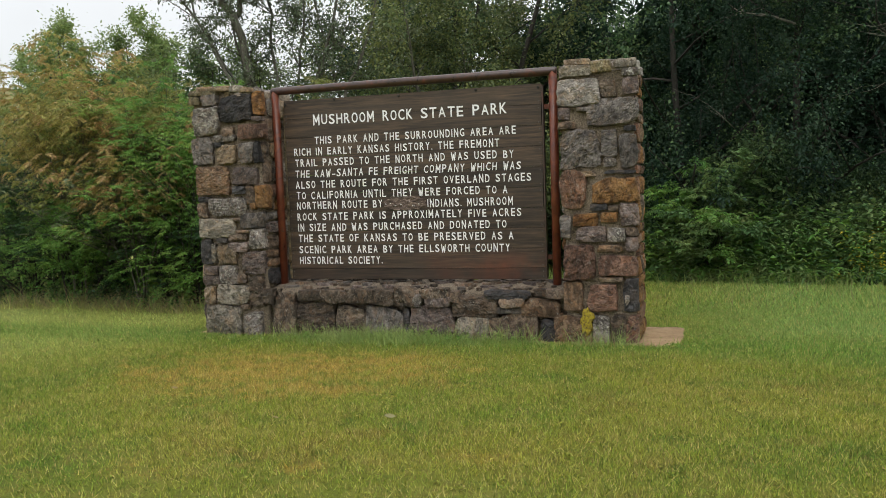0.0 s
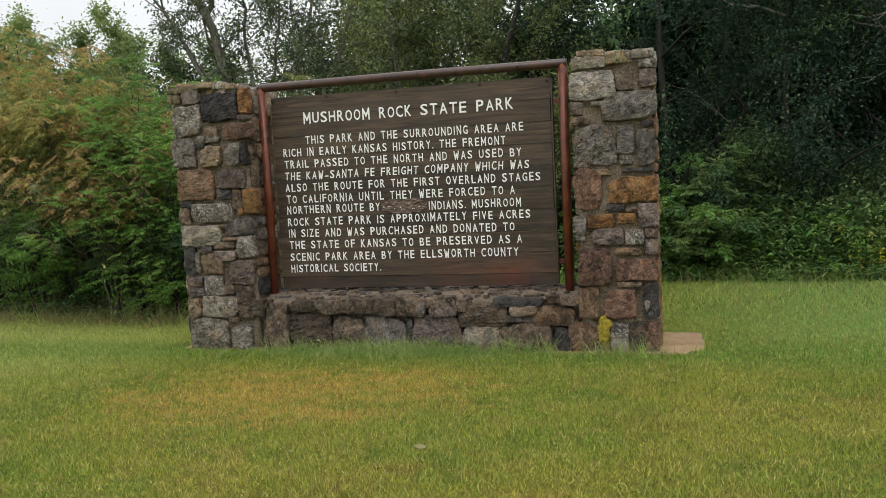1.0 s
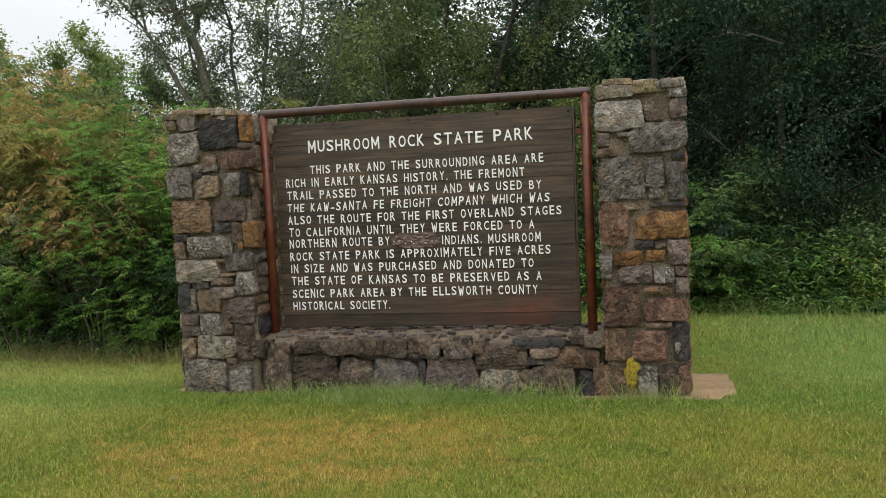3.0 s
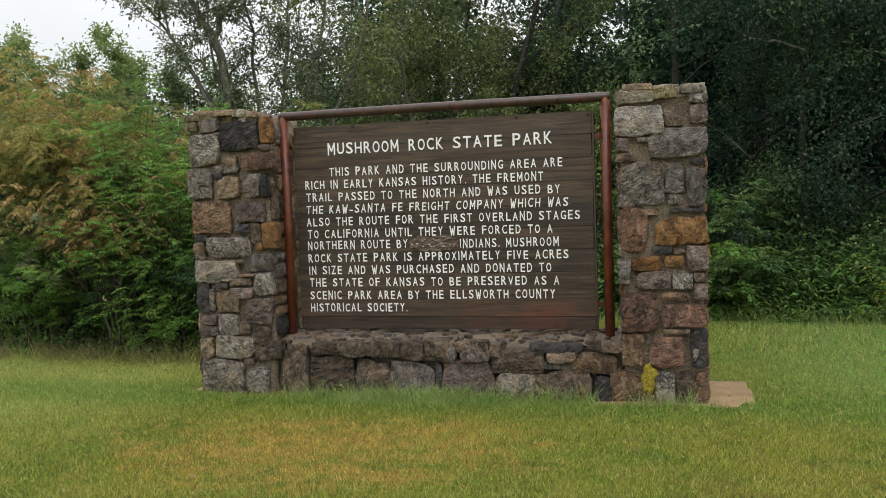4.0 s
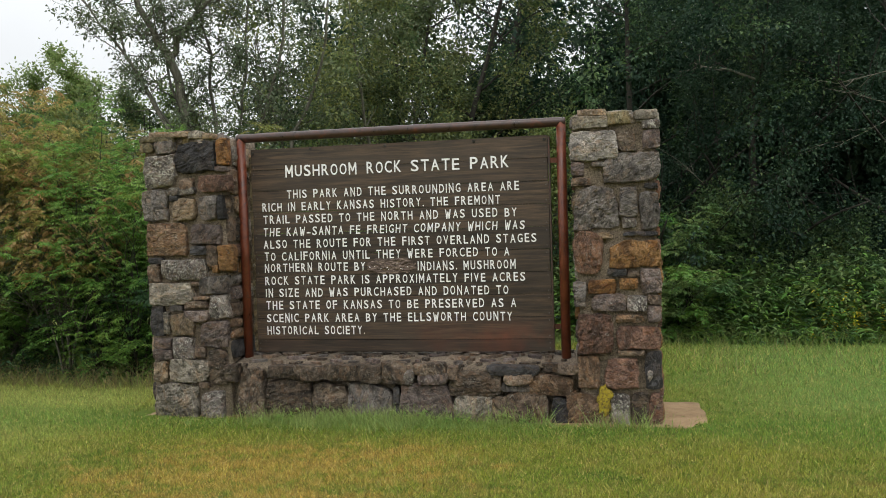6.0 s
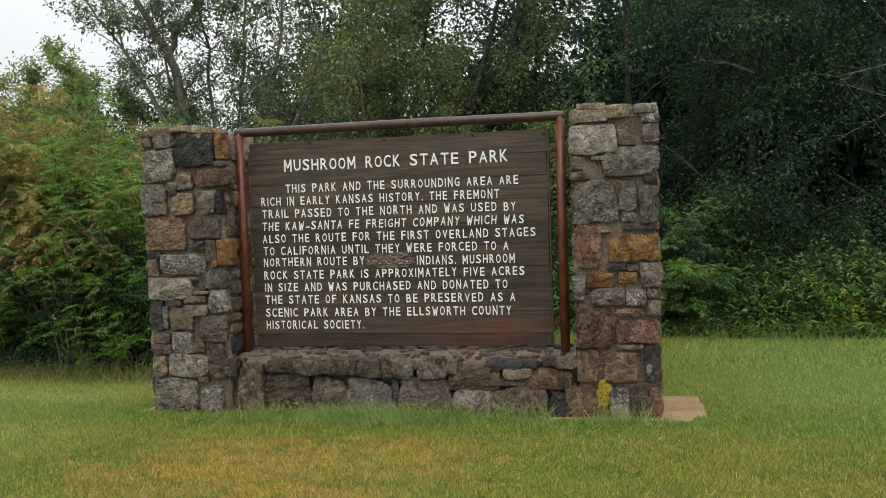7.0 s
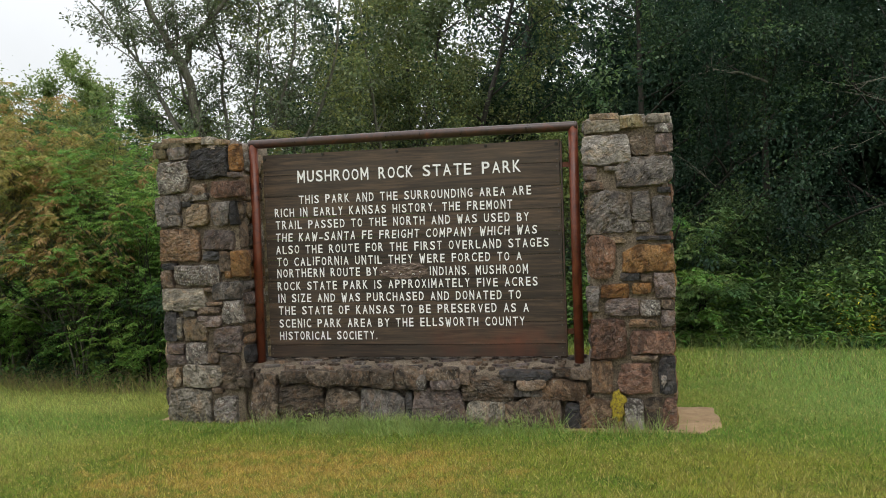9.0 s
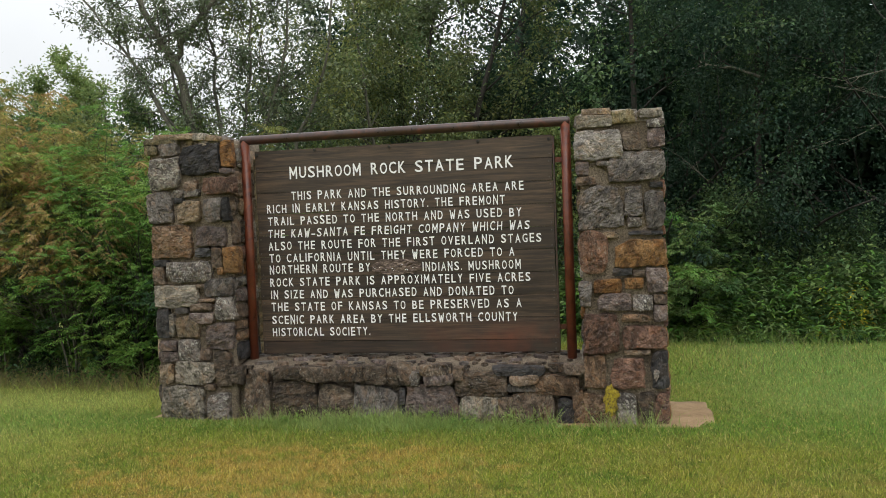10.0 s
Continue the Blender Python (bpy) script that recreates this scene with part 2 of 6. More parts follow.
def grass_colour(n, l, p, lift):
    """Mottled mown grass: green, olive and straw, with the dry patches of this lawn."""
    big = noise_node(n, l, 0.75, 4, 0.6, p)
    c = ramp(n, l, big, [(0.30, (0.125, 0.185, 0.030)), (0.48, (0.195, 0.225, 0.035)), (0.66, (0.270, 0.250, 0.044))])
    c = mix(n, l, mapr(n, l, noise_node(n, l, 5.5, 7, 0.78, p), 0.47, 0.60, 0, 0.6), c, (0.34, 0.275, 0.075))
    c = mix(n, l, mapr(n, l, noise_node(n, l, 1.7, 8, 0.8, p), 0.54, 0.64, 0, 0.55), c, (0.25, 0.155, 0.050))
    c = mix(n, l, mapr(n, l, noise_node(n, l, 3.1, 7, 0.75, p), 0.44, 0.36, 0, 0.6), c, (0.095, 0.150, 0.026))
    sep = n.new("ShaderNodeSeparateXYZ")
    l.new(p, sep.inputs[0])
    for cx, cy, sx, sy, k in PATCHES:
        q = []
        for axis, centre, size in ((0, cx, sx), (1, cy, sy)):
            a = n.new("ShaderNodeMath")
            a.operation = "SUBTRACT"
            l.new(sep.outputs[axis], a.inputs[0])
            a.inputs[1].default_value = centre
            d = n.new("ShaderNodeMath")
            d.operation = "DIVIDE"
            l.new(a.outputs[0], d.inputs[0])
            d.inputs[1].default_value = size
            s = n.new("ShaderNodeMath")
            s.operation = "MULTIPLY"
            l.new(d.outputs[0], s.inputs[0])
            l.new(d.outputs[0], s.inputs[1])
            q.append(s.outputs[0])
        r = n.new("ShaderNodeMath")
        r.operation = "ADD"
        l.new(q[0], r.inputs[0])
        l.new(q[1], r.inputs[1])
        w = n.new("ShaderNodeMath")
        w.operation = "ADD"
        l.new(r.outputs[0], w.inputs[0])
        l.new(mapr(n, l, noise_node(n, l, 6, 8, 0.78, p), 0.33, 0.67, -2.0, 2.0), w.inputs[1])
        c = mix(n, l, mapr(n, l, w.outputs[0], 0.2, 1.1, k, 0.0), c, (0.44, 0.270, 0.075))
    # paler blue-green grass beside and behind the right of the sign
    side = n.new("ShaderNodeMath")
    side.operation = "MULTIPLY"
    l.new(mapr(n, l, sep.outputs[0], 2.8, 4.6, 0, 1), side.inputs[0])
    l.new(mapr(n, l, sep.outputs[1], -1.2, 0.6, 0, 0.75), side.inputs[1])
    c = mix(n, l, side.outputs[0], c, (0.195, 0.295, 0.092))
    # left of the sign the colour is lightened to offset the shrubs' shade
    side = n.new("ShaderNodeMath")
    side.operation = "MULTIPLY"
    l.new(mapr(n, l, sep.outputs[0], -0.3, -1.6, 0, 1), side.inputs[0])
    l.new(mapr(n, l, sep.outputs[1], -2.8, -0.2, 0, 0.8), side.inputs[1])
    c = mix(n, l, side.outputs[0], c, (0.375, 0.395, 0.130))
    # the lusher strip along the foot of the wall
    near = mapr(n, l, sep.outputs[1], -1.05, -0.55, 0, 1)
    far = mapr(n, l, sep.outputs[1], -0.2, 0.3, 1, 0)
    both = n.new("ShaderNodeMath")
    both.operation = "MULTIPLY"
    l.new(near, both.inputs[0])
    l.new(far, both.inputs[1])
    inside = n.new("ShaderNodeMath")
    inside.operation = "MULTIPLY"
    l.new(both.outputs[0], inside.inputs[0])
    inside.inputs[1].default_value = 0.6
    c = mix(n, l, inside.outputs[0], c, (0.105, 0.205, 0.035))
    return mix(n, l, 1.0, c, (0.91 * lift, lift, 0.88 * lift), "MULTIPLY")


GROUND, n, l, b = nodes_of("turf")
p = place(n)
c = grass_colour(n, l, p, 0.98)
# the dry field on the far rise
sep = n.new("ShaderNodeSeparateXYZ")
l.new(p, sep.inputs[0])
out = n.new("ShaderNodeMath")
out.operation = "SUBTRACT"
l.new(sep.outputs[1], out.inputs[0])
l.new(sep.outputs[0], out.inputs[1])
c = mix(n, l, mapr(n, l, out.outputs[0], 35, 50, 0, 1), c, mix(n, l, noise_node(n, l, 0.2, 5, 0.6, p), (0.20, 0.185, 0.075), (0.31, 0.27, 0.12)))
c = mix(n, l, mapr(n, l, noise_node(n, l, 38, 6, 0.7, p), 0.42, 0.66, 0, 0.6), c, (0.085, 0.080, 0.025))
c = mix(n, l, mapr(n, l, noise_node(n, l, 2.6, 8, 0.72, p), 0.60, 0.68, 0, 0.7), c, (0.15, 0.095, 0.045))
l.new(c, b.inputs["Base Color"])
b.inputs["Roughness"].default_value = 0.95
b.inputs["Specular IOR Level"].default_value = 0.1
bump(n, l, b, noise_node(n, l, 55, 6, 0.7, p), 1.0, 0.03)


def leafy(name, colours, clump=1.5, pass_light=0.3, spread=0.35, rough=0.5, colour_of=None, odd=None):
    """A leaf surface: colours by clump, each leaf a little off, some light passing through."""
    m, n, l, b = nodes_of(name)
    p = place(n)
    if colour_of:
        c = colour_of(n, l, p)
    else:
        c = ramp(n, l, noise_node(n, l, clump, 3, 0.6, p), [(0.3 + 0.4 * k / max(1, len(colours) - 1), v) for k, v in enumerate(colours)])
    island = n.new("ShaderNodeNewGeometry").outputs["Random Per Island"]
    if odd:
        pick = n.new("ShaderNodeTexWhiteNoise")
        pick.noise_dimensions = "1D"
        turned = n.new("ShaderNodeMath")
        turned.operation = "MULTIPLY"
        turned.inputs[1].default_value = 7.7
        l.new(island, turned.inputs[0])
        l.new(turned.outputs[0], pick.inputs["W"])
        c = mix(n, l, mapr(n, l, pick.outputs["Value"], 1 - odd[0] - 0.04, 1 - odd[0], 0, 0.85), c, odd[1])
        c = mix(n, l, mapr(n, l, pick.outputs["Value"], 0.16, 0.12, 0, 0.7), c, odd[2])
    hsv = n.new("ShaderNodeHueSaturation")
    l.new(c, hsv.inputs["Color"])
    l.new(mapr(n, l, island, 0, 1, 1 - spread, 1 + spread), hsv.inputs["Value"])
    wn_ = n.new("ShaderNodeTexWhiteNoise")
    wn_.noise_dimensions = "1D"
    l.new(island, wn_.inputs["W"])
    l.new(mapr(n, l, wn_.outputs["Value"], 0, 1, 0.478, 0.522), hsv.inputs["Hue"])
    col = hsv.outputs[0]
    l.new(col, b.inputs["Base Color"])
    b.inputs["Roughness"].default_value = rough
    b.inputs["Specular IOR Level"].default_value = 0.25
    tr = n.new("ShaderNodeBsdfTranslucent")
    l.new(col, tr.inputs[0])
    sh = n.new("ShaderNodeMixShader")
    sh.inputs[0].default_value = pass_light
    l.new(b.outputs[0], sh.inputs[1])
    l.new(tr.outputs[0], sh.inputs[2])
    l.new(sh.outputs[0], n["Material Output"].inputs[0])
    return m


BLADE = leafy("grass_blades", [], pass_light=0.35, spread=0.55, rough=0.5, colour_of=lambda n, l, p: grass_colour(n, l, p, 1.4), odd=(0.16, (0.52, 0.43, 0.15), (0.085, 0.15, 0.022)))
STRAW = leafy("dry_stalks", [(0.25, 0.22, 0.10), (0.40, 0.33, 0.17)], 2.0, 0.3, 0.3)
TALL = leafy("tall_grass", [(0.230, 0.340, 0.085), (0.360, 0.440, 0.150)], 2.0, 0.35, 0.35)
# dark green with the wood's under-canopy shade put into the leaf colour
SHADED_LEAF = leafy("shade_darkened_leaves", [(0.013, 0.036, 0.023), (0.031, 0.065, 0.038), (0.066, 0.108, 0.055)], 1.3, 0.40, 0.25, 0.6)
COOL_LEAF = leafy("cool_green_leaves", [(0.040, 0.082, 0.036), (0.078, 0.135, 0.054), (0.130, 0.185, 0.070)], 1.6, 0.38, 0.3, 0.5)
MID_LEAF = leafy("mid_leaves", [(0.068, 0.106, 0.048), (0.112, 0.152, 0.066), (0.162, 0.192, 0.080)], 0.8, 0.34, 0.4, 0.45)
GREY_LEAF = leafy("grey_green_leaves", [(0.105, 0.140, 0.080), (0.170, 0.205, 0.110)], 0.9, 0.28, 0.35, 0.36)
LIGHT_LEAF = leafy("light_leaves", [(0.185, 0.265, 0.095), (0.285, 0.360, 0.130)], 0.9, 0.52, 0.35)
SAP_LEAF = leafy("yellow_green_leaves", [(0.120, 0.158, 0.056), (0.188, 0.222, 0.074), (0.262, 0.275, 0.090)], 0.9, 0.40, 0.4, 0.45)
FERN_LEAF = leafy("bright_leaflets", [(0.100, 0.210, 0.050), (0.175, 0.320, 0.072), (0.275, 0.410, 0.098)], 1.6, 0.46, 0.4)
# deep green, darkened further to carry the shadows low in the growth
DEEP_SHADE_LEAF = leafy("deep_green_shaded_leaflets", [(0.026, 0.066, 0.026), (0.058, 0.120, 0.044)], 1.6, 0.3, 0.4)
TURN_LEAF = leafy("turning_leaflets", [(0.300, 0.300, 0.090), (0.410, 0.345, 0.118), (0.450, 0.275, 0.130)], 1.9, 0.46, 0.35)
OLIVE_LEAF = leafy("olive_leaflets", [(0.165, 0.210, 0.066), (0.260, 0.275, 0.082), (0.345, 0.300, 0.100)], 1.5, 0.44, 0.38)
RUSSET_LEAF = leafy("brown_leaflets", [(0.330, 0.225, 0.095), (0.450, 0.320, 0.150)], 2.2, 0.35, 0.3)
CEDAR_LEAF = leafy("cedar_sprays", [(0.117, 0.163, 0.111), (0.169, 0.215, 0.143)], 1.0, 0.2, 0.3)
WEED_LEAF = leafy("blue_green_weed_leaves", [(0.070, 0.145, 0.052), (0.140, 0.235, 0.084), (0.230, 0.300, 0.100)], 2.4, 0.4, 0.4, 0.45)
GREYED_LEAF = leafy("greyed_leaflets", [(0.125, 0.165, 0.085), (0.205, 0.235, 0.120)], 2.2, 0.36, 0.4)
BLOOM = leafy("yellow_bloom", [(0.46, 0.38, 0.03), (0.58, 0.50, 0.05)], 2.0, 0.3, 0.2)

BARK, n, l, b = nodes_of("grey_bark")
p = place(n)
long = n.new("ShaderNodeMapping")
long.inputs["Scale"].default_value = (18, 18, 4)
l.new(p, long.inputs[0])
h = noise_node(n, l, 1.6, 7, 0.65, long.outputs[0], 0.8)
l.new(ramp(n, l, h, [(0.3, (0.052, 0.049, 0.037)), (0.7, (0.190, 0.180, 0.135))]), b.inputs["Base Color"])
b.inputs["Roughness"].default_value = 0.85
bump(n, l, b, h, 0.8, 0.01)
DARK_BARK, n, l, b = nodes_of("dark_bark")
p = place(n)
h = noise_node(n, l, 22, 6, 0.65, p, 0.5)
l.new(ramp(n, l, h, [(0.3, (0.016, 0.014, 0.011)), (0.7, (0.050, 0.044, 0.034))]), b.inputs["Base Color"])
b.inputs["Roughness"].default_value = 0.85
bump(n, l, b, h, 0.6, 0.006)

# ---- building helpers ----


def mesh_of(name, verts, faces, mat, smooth=False):
    me = bpy.data.meshes.new(name)
    me.from_pydata([tuple(v) for v in verts], [], [tuple(f) for f in faces])
    me.materials.append(mat)
    if smooth:
        me.polygons.foreach_set("use_smooth", [True] * len(me.polygons))
    me.update()
    return me


def tri_mesh(name, verts, tris, mat):
    """A large triangle mesh from arrays."""
    me = bpy.data.meshes.new(name)
    me.vertices.add(len(verts))
    me.vertices.foreach_set("co", np.ascontiguousarray(verts, dtype=np.float32).ravel())
    me.loops.add(3 * len(tris))
    me.loops.foreach_set("vertex_index", np.ascontiguousarray(tris, dtype=np.int32).ravel())
    me.polygons.add(len(tris))
    me.polygons.foreach_set("loop_start", np.arange(0, 3 * len(tris), 3, dtype=np.int32))
    me.polygons.foreach_set("loop_total", np.full(len(tris), 3, dtype=np.int32))
    me.materials.append(mat)
    me.update(calc_edges=True)
    return me


def thing(name, at, label, category, group="", kind=""):
    e = new(name)
    e.location = at
    e.empty_display_size = 0.1
    return tagged(e, label, category, group, kind)


def under(ob, parent, label=""):
    """Hangs a mesh, built in the world's place, under its thing."""
    ob.parent = parent
    at = Vector(parent.location)
    if parent.parent:
        at = Vector((0, 0, 0))
        q = parent
        while q:
            at += Vector(q.location)
            q = q.parent
    ob.location = Vector(ob.location) - at
    if label:
        tagged(ob, label)
    return ob


def part(name, bm, mat, parent, label=""):
    me = bpy.data.meshes.new(name)
    bm.to_mesh(me)
    bm.free()
    me.materials.append(mat)
    return under(new(name, me), parent, label)


def box(bm, x0, x1, y0, y1, z0, z1):
    m = Matrix.Translation(((x0 + x1) / 2, (y0 + y1) / 2, (z0 + z1) / 2)) @ Matrix.Diagonal((x1 - x0, y1 - y0, z1 - z0, 1))
    return bmesh.ops.create_cube(bm, size=1, matrix=m)["verts"]


def rough_box(name, x0, x1, y0, y1, z0, z1, mat, step=0.06, wobble=0.012):
    """A box whose faces are uneven like hand-laid mortar."""
    bm = bmesh.new()
    box(bm, x0, x1, y0, y1, z0, z1)
    for axis, lo, hi in ((0, x0, x1), (1, y0, y1), (2, z0, z1)):
        k = int((hi - lo) / step)
        for i in range(1, k):
            no, co = [0, 0, 0], [0, 0, 0]
            no[axis], co[axis] = 1, lo + (hi - lo) * i / k
            bmesh.ops.bisect_plane(bm, geom=bm.verts[:] + bm.edges[:] + bm.faces[:], plane_co=co, plane_no=no)
    for v in bm.verts:
        v.co += noise.noise_vector(v.co * 7) * wobble + noise.noise_vector(v.co * 23) * wobble * 0.5
    for f in bm.faces:
        f.smooth = True
    return bm


def gz(x, y):
    """The lie of the land: nearly level lawn, a far field rising behind the bushes."""
    z = np.where(y < -0.2, 0.028 * np.minimum(-y - 0.2, 4.5), -0.03 * np.clip(y + 0.2, 0, 7))
    z = z + 0.018 * np.sin(1.3 * x + 0.7) * np.sin(1.1 * y + 0.3) * (np.abs(x) < 60)
    d = (-x + y) / 1.414
    a = (x + y) / 1.414
    z = z + 13.5 * np.exp(-(((d - 95) / 34) ** 2) - ((a + 8) / 70) ** 2)
    return z


# ---- ground ----
near_x, near_y = np.arange(-9, 12.01, 0.3), np.arange(-10, 12.01, 0.3)
far_steps = np.array([2, 5, 10, 18, 30, 45, 60, 80, 100, 125, 160, 220, 400, 900, 2500])
xs = np.concatenate([-9 - far_steps[::-1], near_x, 12 + far_steps])
ys = np.concatenate([-10 - far_steps[::-1], near_y, 12 + far_steps])
gx, gy = np.meshgrid(xs, ys, indexing="ij")
gv = np.stack([gx, gy, gz(gx, gy)], -1).reshape(-1, 3)
w_ = len(ys)
gf = [(i * w_ + j, (i + 1) * w_ + j, (i + 1) * w_ + j + 1, i * w_ + j + 1) for i in range(len(xs) - 1) for j in range(w_ - 1)]
tagged(new("ground", mesh_of("ground", gv, gf, GROUND, True)), "mown grassy lawn with dry straw-coloured patches", "ground", kind="structure")

# ---- stones ----
stone_count = [0]


def stone_mesh(w, h, tone, proud, wild=0.10, round_=None):
    """One rough-hewn stone, its face towards -y: split facets, cleft ripples and chipped, nearly upright edges."""
    stone_count[0] += 1
    seed = stone_count[0] * 7.31
    o = Vector((seed, seed * 0.37, -seed * 0.71))
    rnd = random.Random(stone_count[0])
    w, h = (w * 1.03 + 0.008, h * 1.03 + 0.008) if wild > 0.22 else (w + 0.003, h + 0.003)
    nu = max(4, min(20, int(w / 0.016)))
    nv = max(4, min(18, int(h / 0.016)))
    us = [-1, -0.965] + [-0.9 + 1.8 * i / nu for i in range(nu + 1)] + [0.965, 1]
    vs = [-1, -0.955] + [-0.88 + 1.76 * j / nv for j in range(nv + 1)] + [0.955, 1]
    cut = [rnd.choice([0.02, 0.05, 0.10, 0.24]) + (0.05 * rnd.random() if wild > 0.15 else 0) for _ in range(4)]
    if round_:
        cut = [round_ * rnd.uniform(0.5, 1.3) for _ in range(4)]
    pull = [(rnd.uniform(-0.6 * wild, wild), rnd.uniform(-0.6 * wild, wild)) for _ in range(4)]
    s = min(1, 0.15 + 3.2 * min(w, h))
    if round_:
        s *= 0.3
    planes = [(rnd.uniform(-0.022, 0.022), rnd.uniform(-0.022, 0.022), rnd.uniform(0.0, 0.011)) for _ in range(5)]
    bed = rnd.choice([0.0, 0.15, -0.2, 0.5, 0.75, 1.4])
    bx, bz, pace, rip = math.sin(bed), math.cos(bed), rnd.uniform(22, 40), rnd.choice([0.002, 0.005, 0.008])
    verts, faces = [], []
    for u in us:
        for v in vs:
            c = cut[(u > 0) + 2 * (v > 0)]
            k = 1 - c * (abs(u) * abs(v)) ** 2.2
            su, sv = (u + 1) / 2, (v + 1) / 2
            mx = (pull[0][0] * (1 - su) * (1 - sv) + pull[1][0] * su * (1 - sv) + pull[2][0] * (1 - su) * sv + pull[3][0] * su * sv)
            mz = (pull[0][1] * (1 - su) * (1 - sv) + pull[1][1] * su * (1 - sv) + pull[2][1] * (1 - su) * sv + pull[3][1] * su * sv)
            x, z = (u * (k + mx)) * w / 2, (v * (k + mz)) * h / 2
            q = Vector((x * 9, 0, z * 9)) + o
            e = noise.noise_vector(q * 0.8) * 0.022 + noise.noise_vector(q * 2.9) * 0.010
            edge = max(abs(u), abs(v))
            x, z = x + e.x * s, z + e.z * s
            hew = min(a * u + b_ * v + c_ for a, b_, c_ in planes)
            cleft = ((x * bx + z * bz) * pace + 1.3 * noise.noise(q * 0.7)) % 1.0
            ridge = hew + rip * (cleft - 0.5) + 0.016 * (abs(noise.noise(q * 1.3)) - 0.2) + 0.008 * noise.noise(q * 4.5) + 0.004 * noise.noise(q * 11)
            belly = (0.022 if wild > 0.22 and h > 0.15 and not round_ else 0.008) * s * (1 - u * u * u * u) * (0.75 - (v + 0.15) ** 2)
            full = max(0.010, proud + ridge * s + belly)
            if edge > 0.999:
                y = 0.045
            elif edge > 0.95:
                y = -0.74 * full - 0.002
            else:
                y = -full
            verts.append((x, y, z))
    nr = len(vs)
    for i in range(len(us) - 1):
        for j in range(nr - 1):
            a = i * nr + j
            faces.append((a, a + nr, a + nr + 1, a + 1))
    return mesh_of("stone", verts, faces, STONE[tone])


def lay(into, x, z, w, h, tone, y=-0.24, turn=0, proud=None, wild=0.10):
    """Lays one stone into a wall; turn says which way the face looks (0: -y, 90: +x, 180: +y, -90: -x)."""
    if proud is None:
        proud = 0.028 + 0.020 * min(1, 4 * min(w, h)) * random.Random(x * 91 + z * 37).random()
    if wild > 0.22:
        proud *= 1.35 if z > 0.3 else 0.55
    if turn == 0 and z - h / 2 < 0.17:
        low = z - h / 2 + 0.05
        z, h = z - low / 2, h + low
    s = new("stone", stone_mesh(w, h, tone, proud, wild))
    if turn == 0:
        s.location = (x, y, z)
    elif turn == 90:
        s.location = (y, x, z)
    elif turn == -90:
        s.location = (y, x, z)
    else:
        s.location = (x, y, z)
    s.rotation_euler = (0, 0, radians(turn))
    return under(s, into)


TONES = ["slate", "plum", "brown", "russet", "lichen", "umber", "red", "tan", "buff", "grey", "ochre", "coal"]


def lay_courses(into, a0, a1, z0, z1, y, turn, seed, tones=None):
    """Fills a side or back face with courses of stone."""
    rnd = random.Random(seed)
    z = z0
    while z < z1 - 0.04:
        h = min(rnd.choice([0.09, 0.13, 0.17, 0.22]), z1 - z)
        a = a0
        while a < a1 - 0.03:
            w = min(rnd.uniform(0.12, 0.36), a1 - a)
            if a1 - a - w < 0.07:
                w = a1 - a
            lay(into, a + w / 2, z + h / 2, w - 0.022, h - 0.022, rnd.choice(tones or TONES), y, turn)
            a += w
        z += h


